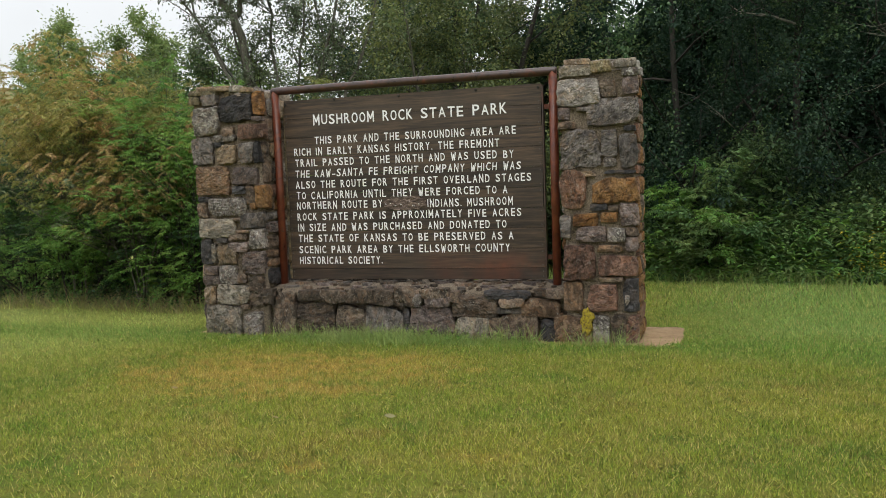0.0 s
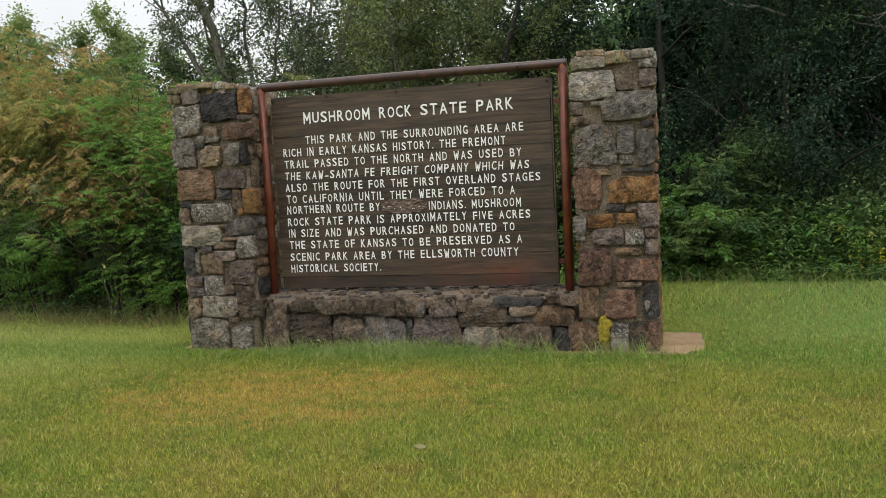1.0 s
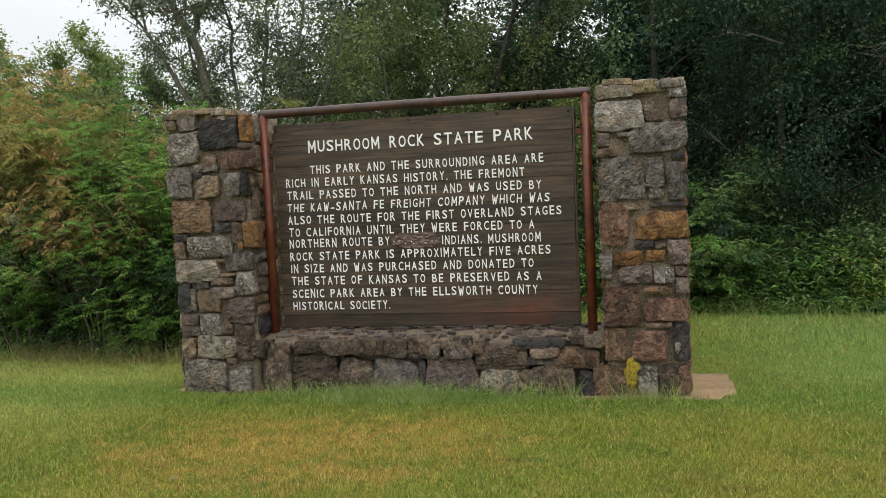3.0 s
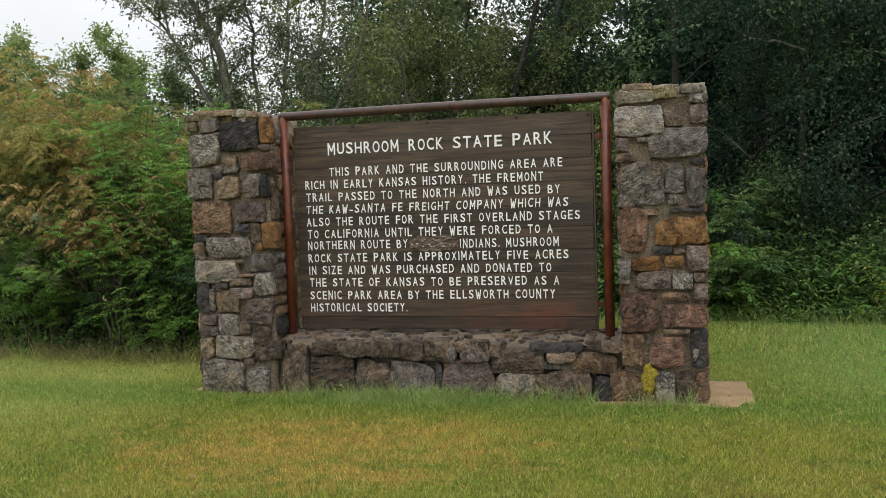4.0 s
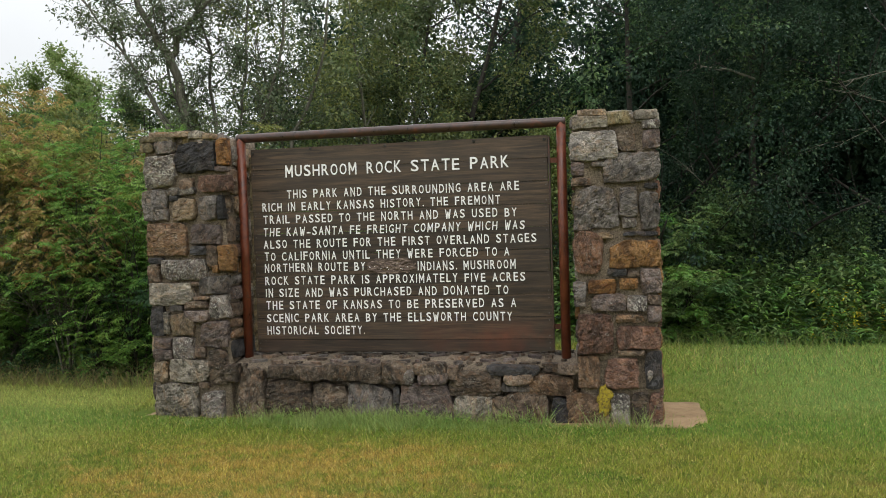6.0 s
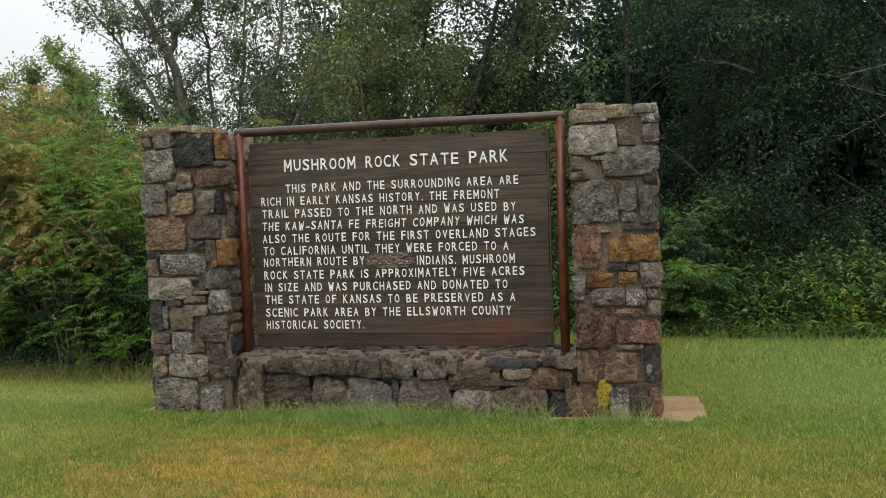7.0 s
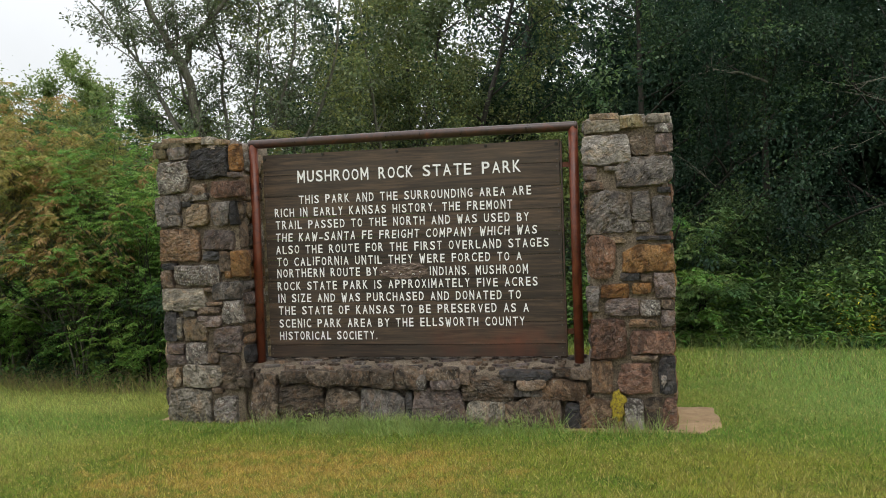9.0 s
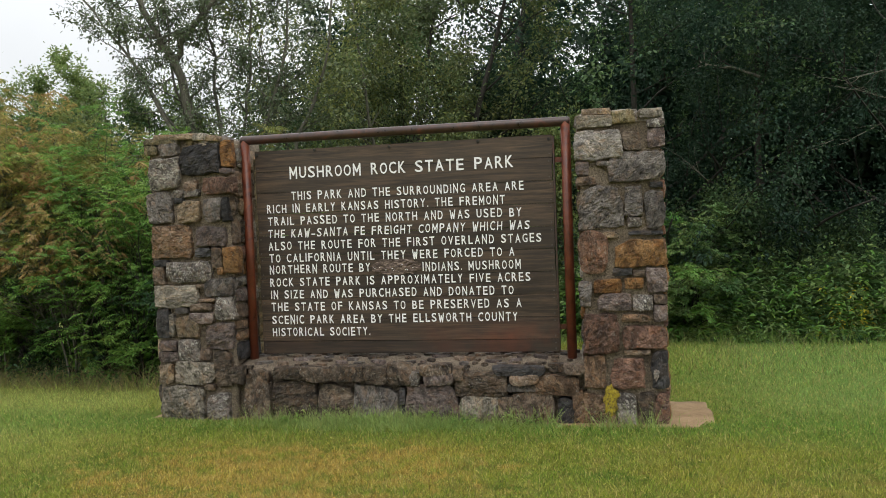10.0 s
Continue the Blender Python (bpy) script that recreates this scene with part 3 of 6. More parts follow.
# ---- the left pillar ----
def build_left_pillar():
    into = thing("stone_pillar", (-0.40, 0.08, 0), "square pillar of mixed grey and brown fieldstone in tan mortar", "pillar", "sign pillars")
    part("mortar_core", rough_box("core", -0.735, -0.06, -0.218, 0.40, -0.15, 2.27, MORTAR), MORTAR, into, "sandy tan mortar between the stones")
    lay(into, -0.629, 2.276, 0.296, 0.051, "moss")
    lay(into, -0.498, 2.303, 0.369, 0.046, "tan")
    lay(into, -0.280, 2.292, 0.116, 0.061, "pale")
    lay(into, -0.166, 2.277, 0.115, 0.048, "tan")
    lay(into, -0.713, 2.202, 0.119, 0.077, "moss")
    lay(into, -0.560, 2.201, 0.168, 0.102, "slate")
    lay(into, -0.296, 2.117, 0.365, 0.259, "coal")
    lay(into, -0.056, 2.148, 0.105, 0.218, "rust")
    lay(into, -0.073, 2.011, 0.106, 0.041, "plum")
    lay(into, -0.608, 2.010, 0.282, 0.257, "lichen")
    lay(into, -0.379, 1.905, 0.117, 0.087, "brown")
    lay(into, -0.138, 1.897, 0.276, 0.133, "red")
    lay(into, -0.423, 1.846, 0.234, 0.066, "lichen")
    lay(into, -0.655, 1.737, 0.221, 0.262, "slate")
    lay(into, -0.488, 1.788, 0.076, 0.043, "coal")
    lay(into, -0.400, 1.694, 0.208, 0.184, "buff")
    lay(into, -0.193, 1.706, 0.149, 0.197, "slate")
    lay(into, -0.083, 1.703, 0.060, 0.189, "coal")
    lay(into, -0.576, 1.450, 0.352, 0.269, "russet")
    lay(into, -0.225, 1.486, 0.257, 0.160, "plum")
    lay(into, -0.288, 1.362, 0.142, 0.076, "coal")
    lay(into, -0.170, 1.312, 0.092, 0.180, "brown")
    lay(into, -0.050, 1.296, 0.136, 0.213, "ochre")
    lay(into, -0.673, 1.282, 0.119, 0.047, "coal")
    lay(into, -0.429, 1.204, 0.394, 0.184, "lichen")
    lay(into, -0.695, 1.185, 0.102, 0.139, "brown")
    lay(into, -0.149, 1.210, 0.050, 0.068, "ochre")
    lay(into, -0.550, 1.008, 0.389, 0.181, "pale")
    lay(into, -0.167, 1.081, 0.256, 0.145, "slate")
    lay(into, -0.331, 1.086, 0.079, 0.033, "brown")
    lay(into, -0.275, 0.974, 0.133, 0.027, "brown")
    lay(into, -0.324, 0.922, 0.205, 0.054, "brown")
    lay(into, -0.502, 0.895, 0.105, 0.044, "slate")
    lay(into, -0.126, 0.909, 0.152, 0.199, "lichen")
    lay(into, -0.672, 0.794, 0.111, 0.241, "coal")
    lay(into, -0.593, 0.773, 0.041, 0.186, "pale")
    lay(into, -0.453, 0.762, 0.197, 0.185, "buff")
    lay(into, -0.322, 0.831, 0.217, 0.088, "plum")
    lay(into, -0.180, 0.679, 0.243, 0.215, "plum")
    lay(into, -0.637, 0.607, 0.164, 0.085, "plum")
    lay(into, -0.639, 0.514, 0.167, 0.085, "plum")
    lay(into, -0.454, 0.571, 0.193, 0.167, "lichen")
    lay(into, -0.304, 0.533, 0.092, 0.077, "brown")
    lay(into, -0.162, 0.408, 0.152, 0.299, "umber")
    lay(into, -0.661, 0.373, 0.133, 0.180, "buff")
    lay(into, -0.407, 0.386, 0.352, 0.185, "pale")
    lay(into, -0.285, 0.272, 0.084, 0.046, "brown")
    lay(into, -0.519, 0.149, 0.368, 0.256, "pale")
    lay(into, -0.215, 0.138, 0.199, 0.177, "lichen")
    lay_courses(into, -0.22, 0.39, 0.46, 2.22, -0.062, 90, 5)
    lay_courses(into, -0.22, 0.39, 0.02, 2.22, -0.733, -90, 6)
    lay_courses(into, -0.72, -0.07, 0.02, 2.22, 0.398, 180, 7)
    cap(into, -0.73, -0.07, 2.265, 11)
    return into


def cap(into, x0, x1, z, seed):
    """Loose flat slabs bedded on a pillar's head, some reaching over its edge."""
    rnd = random.Random(seed)
    spots = [(x0 + (x1 - x0) * (i + 0.5) / 3, -0.215 + 0.62 * (j + 0.5) / 3) for i in range(3) for j in range(3)]
    for k, (x, y) in enumerate(spots + spots[:6]):
        upper = k >= len(spots)
        w, d = (rnd.uniform(0.14, 0.22), rnd.uniform(0.12, 0.18)) if upper else (rnd.uniform(0.20, 0.27), rnd.uniform(0.18, 0.24))
        s = new("cap_stone", stone_mesh(w, d, rnd.choice(["pale", "grey", "moss", "lichen"]), rnd.uniform(0.020, 0.034), 0.22))
        s.rotation_euler = (radians(-90 + rnd.uniform(-4, 4)), radians(rnd.uniform(-4, 4)), radians(rnd.uniform(-18, 18)))
        s.location = (max(x0 + w / 2 - 0.03, min(x1 - w / 2 + 0.005, x + rnd.uniform(-0.03, 0.03))), y + rnd.uniform(-0.02, 0.02), z + rnd.uniform(-0.008, 0.010) + (0.022 if upper else 0))
        under(s, into)


# ---- the right pillar ----
def build_right_pillar():
    into = thing("stone_pillar", (3.03, 0.08, 0), "square pillar of red-brown and slate-grey stone in tan mortar", "pillar", "sign pillars")
    part("mortar_core", rough_box("core", 2.735, 3.302, -0.226, 0.40, -0.15, 2.27, MORTAR), MORTAR, into, "sandy tan mortar between the stones")
    lay(into, 2.837, 2.226, 0.255, 0.089, "pale")
    lay(into, 2.862, 2.296, 0.202, 0.043, "tan")
    lay(into, 3.050, 2.247, 0.155, 0.095, "moss")
    lay(into, 3.247, 2.264, 0.183, 0.067, "pale")
    lay(into, 3.282, 2.188, 0.121, 0.060, "lichen")
    lay(into, 3.280, 2.085, 0.122, 0.137, "plum")
    lay(into, 3.106, 2.068, 0.130, 0.138, "umber")
    lay(into, 2.864, 2.052, 0.331, 0.224, "grey")
    lay(into, 3.135, 1.882, 0.403, 0.211, "slate")
    lay(into, 2.907, 1.914, 0.114, 0.036, "slate")
    lay(into, 2.747, 1.885, 0.092, 0.099, "plum")
    lay(into, 2.774, 1.795, 0.143, 0.064, "brown")
    lay(into, 3.272, 1.743, 0.095, 0.039, "coal")
    lay(into, 2.872, 1.598, 0.328, 0.309, "slate")
    lay(into, 3.112, 1.636, 0.129, 0.222, "slate")
    lay(into, 3.114, 1.482, 0.100, 0.070, "lichen")
    lay(into, 3.260, 1.567, 0.140, 0.283, "slate")
    lay(into, 2.931, 1.399, 0.118, 0.043, "tan")
    lay(into, 3.192, 1.402, 0.239, 0.028, "coal")
    lay(into, 2.812, 1.270, 0.224, 0.328, "salmon")
    lay(into, 3.138, 1.260, 0.371, 0.198, "ochre")
    lay(into, 3.015, 1.122, 0.141, 0.055, "coal")
    lay(into, 3.130, 1.109, 0.078, 0.046, "brown")
    lay(into, 2.902, 1.021, 0.193, 0.108, "rust")
    lay(into, 3.096, 1.036, 0.145, 0.087, "ochre")
    lay(into, 3.261, 1.057, 0.138, 0.181, "plum")
    lay(into, 2.744, 0.967, 0.089, 0.192, "slate")
    lay(into, 2.949, 0.898, 0.246, 0.135, "plum")
    lay(into, 3.159, 0.895, 0.138, 0.122, "lichen")
    lay(into, 3.280, 0.917, 0.093, 0.069, "brown")
    lay(into, 3.277, 0.817, 0.097, 0.119, "plum")
    lay(into, 3.102, 0.782, 0.205, 0.055, "russet")
    lay(into, 2.848, 0.674, 0.264, 0.303, "red")
    lay(into, 3.160, 0.643, 0.329, 0.173, "red")
    lay(into, 3.106, 0.532, 0.190, 0.035, "brown")
    lay(into, 2.793, 0.390, 0.154, 0.253, "russet")
    lay(into, 3.034, 0.376, 0.242, 0.225, "red")
    lay(into, 3.263, 0.406, 0.115, 0.280, "coal")
    lay(into, 2.791, 0.129, 0.294, 0.205, "russet")
    lay(into, 3.019, 0.116, 0.141, 0.230, "lichen")
    lay(into, 3.154, 0.124, 0.115, 0.227, "umber")
    lay(into, 3.269, 0.129, 0.100, 0.231, "red")
    lay_courses(into, -0.22, 0.39, 0.02, 2.22, 3.300, 90, 21, ["salmon", "russet", "brown", "ochre", "red", "rust"])
    lay_courses(into, -0.22, 0.39, 0.46, 2.22, 2.737, -90, 22)
    lay_courses(into, 2.74, 3.32, 0.02, 2.22, 0.398, 180, 23)
    cap(into, 2.735, 3.325, 2.265, 24)
    # yellow lichen and a pale fleck on the stones near the ground
    for name, x, z, w, h, mat in (("lichen_patch", 2.905, 0.180, 0.120, 0.235, YELLOW), ("pale_fleck", 3.232, 0.375, 0.045, 0.080, STONE["grey"])):
        bm = bmesh.new()
        rings = []
        for k in range(5):
            r = 1 - k / 5
            ring = []
            for a in range(22):
                t = 2 * math.pi * a / 22
                q = 1 + 0.25 * noise.noise(Vector((math.cos(t) * 1.7 + x, math.sin(t) * 1.7, 3.0))) + 0.55 * noise.noise(Vector((math.cos(t) * 4.5, math.sin(t) * 4.5, x)))
                px, pz = x + r * q * math.cos(t) * w / 2, z + r * q * math.sin(t) * h / 2
                ring.append(bm.verts.new((px, -0.290 - 0.004 * (1 - r * r) + (0.03 if k == 0 else 0) - (0.008 if mat is not YELLOW else 0), pz)))
            rings.append(ring)
        for p0, p1 in zip(rings, rings[1:]):
            for a in range(22):
                bm.faces.new((p0[a], p0[(a + 1) % 22], p1[(a + 1) % 22], p1[a]))
        bm.faces.new(rings[-1])
        part(name, bm, mat, into, "bright yellow lichen growth" if mat is YELLOW else "pale scraped fleck")
    return into


# ---- the low wall under the board ----
def build_base_wall():
    into = thing("stone_base_wall", (1.33, 0.08, 0), "low wall of dark fieldstone carrying the sign", "wall")
    bm = rough_box("core", -0.075, 2.75, -0.208, 0.36, -0.15, 0.462, MORTAR)
    for v in bm.verts:
        if v.co.z > 0.4:
            v.co.z -= 0.05 * max(0.0, min(1.0, (-0.02 - v.co.y) / 0.2))
        elif v.co.y < -0.15:
            v.co.y += 0.045
    part("mortar_core", bm, MORTAR, into, "sandy tan mortar bed")
    lay(into, 0.111, 0.261, 0.208, 0.213, "umber", wild=0.24)
    lay(into, -0.042, 0.367, 0.099, 0.124, "umber", wild=0.24)
    lay(into, 0.385, 0.384, 0.219, 0.084, "umber", wild=0.24)
    lay(into, 0.617, 0.371, 0.230, 0.105, "umber", wild=0.24)
    lay(into, 0.891, 0.371, 0.302, 0.123, "umber", wild=0.24)
    lay(into, 1.126, 0.372, 0.142, 0.128, "umber", wild=0.24)
    lay(into, 1.312, 0.371, 0.191, 0.146, "umber", wild=0.24)
    lay(into, 0.425, 0.226, 0.375, 0.179, "umber", wild=0.24)
    lay(into, 0.773, 0.208, 0.290, 0.134, "umber", wild=0.24)
    lay(into, 1.109, 0.197, 0.364, 0.177, "slate", wild=0.24)
    lay(into, 1.321, 0.198, 0.039, 0.173, "coal", wild=0.24)
    lay(into, 1.555, 0.189, 0.410, 0.189, "plum", wild=0.24)
    lay(into, 1.601, 0.396, 0.255, 0.079, "umber", wild=0.24)
    lay(into, 1.613, 0.334, 0.241, 0.083, "plum", wild=0.24)
    lay(into, 1.766, 0.372, 0.061, 0.091, "brown", wild=0.24)
    lay(into, 1.391, 0.345, 0.132, 0.102, "lichen", wild=0.24)
    lay(into, 1.957, 0.287, 0.362, 0.192, "umber", wild=0.24)
    lay(into, 2.246, 0.391, 0.354, 0.067, "coal", wild=0.24)
    lay(into, 2.268, 0.336, 0.187, 0.078, "brown", wild=0.24)
    lay(into, 2.256, 0.269, 0.203, 0.052, "slate", wild=0.24)
    lay(into, 2.522, 0.293, 0.297, 0.141, "russet", wild=0.24)
    lay(into, 1.916, 0.150, 0.279, 0.130, "pale", wild=0.24)
    lay(into, 2.328, 0.153, 0.354, 0.165, "brown", wild=0.24)
    lay(into, 2.575, 0.124, 0.101, 0.155, "coal", wild=0.24)
    lay(into, 2.632, 0.408, 0.152, 0.066, "brown", wild=0.24)
    lay(into, 2.104, 0.134, 0.071, 0.106, "brown", wild=0.24)
    lay(into, 2.667, 0.139, 0.069, 0.152, "russet", wild=0.24)
    lay_courses(into, -0.05, 2.72, 0.02, 0.43, 0.358, 180, 31)
    # flat cobbles bedded in the top
    rnd = random.Random(4)
    spots = []
    for k in range(800):
        x, y = rnd.uniform(0.02, 2.64), rnd.uniform(-0.20, 0.28)
        w, d = (rnd.uniform(0.06, 0.16), rnd.uniform(0.04, 0.085)) if k < 500 else (rnd.uniform(0.025, 0.06), rnd.uniform(0.02, 0.04))
        if any(abs(x - a) < (w + p) / 2 + 0.012 and abs(y - c) < (d + q) / 2 + 0.014 for a, c, p, q in spots) or min(abs(x), abs(x - 2.62)) < 0.09 and abs(y) < 0.06:
            continue
        spots.append((x, y, w, d))
    for x, y, w, d in spots:
        s = new("cobble", stone_mesh(w, d, rnd.choice(["umber", "slate", "umber", "plum", "brown"]), rnd.uniform(0.010, 0.017), 0.24, 0.34))
        s.rotation_euler = (radians(-90), 0, radians(rnd.uniform(-35, 35)))
        s.location = (x, y, 0.462 - 0.05 * max(0.0, min(1.0, (-0.02 - y) / 0.2)) + 0.004)
        under(s, into)
    return into


# ---- concrete footing ----
def build_footing():
    into = thing("concrete_footing", (1.35, 0.05, 0), "weathered tan concrete footing slab at the pillar foot", "footing")
    bm = rough_box("slab", -1.0, 3.635, -0.365, 0.52, -0.2, 0.012, CONCRETE, 0.09, 0.01)
    for v in bm.verts:
        if v.co.x < 2.4:
            v.co.y = max(v.co.y, -0.22)
        if v.co.x < -0.5:
            v.co.x += 0.17
            v.co.z -= 0.008
        if v.co.x > 3.5:
            v.co.x += 0.05 * noise.noise(v.co * 4)
            v.co.z -= 0.03 * max(0, (-v.co.y) / 0.3) * (v.co.x - 3.5) / 0.17
    part("slab", bm, CONCRETE, into)


build_left_pillar()
build_right_pillar()
build_base_wall()
build_footing()


# ---- pipe frame ----
def tube(points, radii, sides=10, closed=True):
    """Verts and faces of a tube along points."""
    verts, faces = [], []
    pts = [Vector(p) for p in points]
    for i, p in enumerate(pts):
        d = (pts[min(i + 1, len(pts) - 1)] - pts[max(i - 1, 0)]).normalized()
        a = d.orthogonal().normalized() if i == 0 else (a - d * a.dot(d)).normalized()
        c = d.cross(a)
        for k in range(sides):
            t = 2 * math.pi * k / sides
            verts.append(p + (a * math.cos(t) + c * math.sin(t)) * radii[i])
    for i in range(len(pts) - 1):
        for k in range(sides):
            q, r = i * sides + k, i * sides + (k + 1) % sides
            faces.append((q, r, r + sides, q + sides))
    if closed:
        faces.append(tuple(range(sides - 1, -1, -1)))
        faces.append(tuple(range((len(pts) - 1) * sides, len(pts) * sides)))
    return verts, faces


def tube_part(name, points, radii, mat, parent, sides=10, label=""):
    v, f = tube(points, radii, sides)
    return under(new(name, mesh_of(name, v, f, mat, True)), parent, label)


R_PIPE = 0.037
frame_thing = thing("pipe_frame", (1.31, 0, 0.46), "rusty red-brown painted steel pipe frame set in the base wall", "frame")
tube_part("post", [(0.0, 0, 0.40), (-0.002, 0, 1.4), (-0.004, 0, 2.268)], [R_PIPE] * 3, PIPE, frame_thing, 20)
tube_part("post", [(2.62, 0, 0.40), (2.621, 0, 1.4), (2.622, 0, 2.268)], [R_PIPE] * 3, PIPE, frame_thing, 20)
tube_part("top_rail", [(-0.038, 0, 2.27), (-0.02, 0, 2.27), (1.3, 0, 2.274), (2.64, 0, 2.27), (2.657, 0, 2.27)], [0.030, R_PIPE, R_PIPE, R_PIPE, 0.030], RAIL, frame_thing, 20)
for z in (1.985, 0.69):
    bm = bmesh.new()
    box(bm, 0.10, 2.60, 0.066, 0.078, z - 0.02, z + 0.02)
    part("cross_bar", bm, PIPE, frame_thing)

# ---- board of planks ----
board = thing("sign_board", (1.29, 0.04, 0.5), "dark brown stained plank board with white routed lettering", "sign")
rnd = random.Random(12)
top = 2.178
heights = [0.1755] * 9 + [0.099]
for k, h in enumerate(heights):
    bm = bmesh.new()
    x0, x1 = 0.068 + rnd.uniform(-0.004, 0.004) + 0.0012 * k, 2.515 + rnd.uniform(-0.004, 0.004)
    y0 = 0.020 + rnd.uniform(-0.0015, 0.0015)
    vs = box(bm, x0, x1, y0, y0 + 0.042, top - h + 0.0014, top - 0.0006)
    for i in range(1, 16):
        bmesh.ops.bisect_plane(bm, geom=bm.verts[:] + bm.edges[:] + bm.faces[:], plane_co=(x0 + (x1 - x0) * i / 16, 0, 0), plane_no=(1, 0, 0))
    for v in bm.verts:
        v.co.z += 0.0022 * noise.noise(Vector((v.co.x * 2.3, k * 5.0, round(v.co.z, 1))))
        v.co.y += 0.002 * noise.noise(Vector((v.co.x * 1.1, k * 9.0, 4)))
    bmesh.ops.bevel(bm, geom=[e for e in bm.edges if e.is_manifold and e.calc_face_angle() > 1.2], offset=0.0028, segments=2, affect="EDGES")
    plank = part("plank", bm, WOOD, board)
    for x in (x0 + 0.022, x1 - 0.022):
        for dz in (0.028, h - 0.028):
            bm = bmesh.new()
            bmesh.ops.create_cone(bm, cap_ends=True, segments=10, radius1=0.006, radius2=0.0045, depth=0.006, matrix=Matrix.Translation((x, y0 - 0.002, top - dz)) @ Matrix.Rotation(radians(90), 4, "X"))
            part("screw", bm, STEEL, plank, "dull steel screw head")
    top -= h


GLYPHS = {}
WIDTHS = {"I": 0.2, ".": 0.2, "-": 0.8, "M": 1.12, "W": 1.2, "A": 1.05, "E": 0.92, "F": 0.92, "L": 0.9}


def slanted(ch, lean):
    """The same capital leaning to the right."""
    if (ch, lean) not in GLYPHS:
        me = glyph(ch).copy()
        for v in me.vertices:
            v.co.x += lean * v.co.z
        GLYPHS[ch, lean] = me
    return GLYPHS[ch, lean]


def glyph(ch):
    """One capital as a mesh, its cap height and its width both made 1."""
    if ch not in GLYPHS and ch in "MWN":
        GLYPHS[ch] = stroke_glyph(ch)
    if ch not in GLYPHS:
        cu = bpy.data.curves.new("letter", "FONT")
        cu.body, cu.size, cu.resolution_u = ch, 1.0, 3
        cu.offset, cu.extrude = 0.010, 0.02
        ob = bpy.data.objects.new("letter", cu)
        scene.collection.objects.link(ob)
        bpy.context.view_layer.update()
        me = bpy.data.meshes.new_from_object(ob.evaluated_get(bpy.context.evaluated_depsgraph_get()))
        bpy.data.objects.remove(ob)
        me.name = "letter"
        co = np.empty(3 * len(me.vertices), dtype=np.float32)
        me.vertices.foreach_get("co", co)
        co = co.reshape(-1, 3)
        lo, hi = co.min(0), co.max(0)
        out = np.empty_like(co)
        out[:, 0] = (co[:, 0] - lo[0]) / (hi[0] - lo[0])
        if ch in ".-":
            out[:, 2] = (co[:, 1] + 0.02) / 0.77
        else:
            out[:, 2] = (co[:, 1] - lo[1]) / (hi[1] - lo[1])
        out[:, 1] = -co[:, 2] * 0.1
        me.vertices.foreach_set("co", out.ravel())
        me.materials.clear()
        me.materials.append(LETTER)
        me.update()
        GLYPHS[ch] = me
    return GLYPHS[ch]


def stroke_glyph(ch):
    """M, W and N from straight strokes of even weight."""
    path = {"M": [(0, 0), (0, 1), (0.5, 0.30), (1, 1), (1, 0)], "W": [(0, 1), (0.26, 0), (0.5, 0.72), (0.74, 0), (1, 1)], "N": [(0, 0), (0, 1), (1, 0), (1, 1)]}[ch]
    bm = bmesh.new()
    for k, (p0, p1) in enumerate(zip(path, path[1:])):
        p0, p1 = Vector((p0[0] * 0.6, p0[1])), Vector((p1[0] * 0.6, p1[1]))
        d = (p1 - p0).normalized()
        q = Vector((-d.y, d.x)) * 0.067
        rim = [p0 + q, p0 - q, p1 - q, p1 + q]
        y = -0.0020 - 0.0002 * k
        face = bm.faces.new([bm.verts.new(((c.x + 0.072) / 0.744, y, (c.y + 0.0) / 1.0)) for c in rim])
        back = bmesh.ops.extrude_face_region(bm, geom=[face])
        bmesh.ops.translate(bm, vec=(0, 0.0035, 0), verts=[v for v in back["geom"] if isinstance(v, bmesh.types.BMVert)])
        for end in (p0, p1):
            disc = bmesh.ops.create_circle(bm, cap_ends=True, segments=10, radius=1.0)["verts"]
            for v in disc:
                v.co = ((end.x + v.co.x * 0.072 + 0.072) / 0.744, y - 0.0001, end.y + v.co.y * 0.072)
    bmesh.ops.recalc_face_normals(bm, faces=bm.faces[:])
    me = bpy.data.meshes.new("letter")
    bm.to_mesh(me)
    bm.free()
    me.materials.append(LETTER)
    return me


def lettering(text, x0, x1, z, height, gap=0.42, blank=1.05, lean=0.0):
    """White capitals a little proud of the planks, evenly spaced between x0 and x1."""
    total = sum(blank if ch == " " else WIDTHS.get(ch, 1.0) + gap for ch in text) - gap
    u = (x1 - x0) / total
    x = x0
    rnd = random.Random(text)
    for ch in text:
        if ch == " ":
            x += blank * u
            continue
        w = WIDTHS.get(ch, 1.0) * u
        s = new("letter", slanted(ch, lean) if lean else glyph(ch))
        s.scale = (w, 1, height * rnd.uniform(0.97, 1.03))
        s.location = (x, 0.0165, z - height / 2 + rnd.uniform(-0.0012, 0.0012))
        s.rotation_euler = (0, rnd.uniform(-0.012, 0.012), 0)
        under(s, board)
        x += w + gap * u


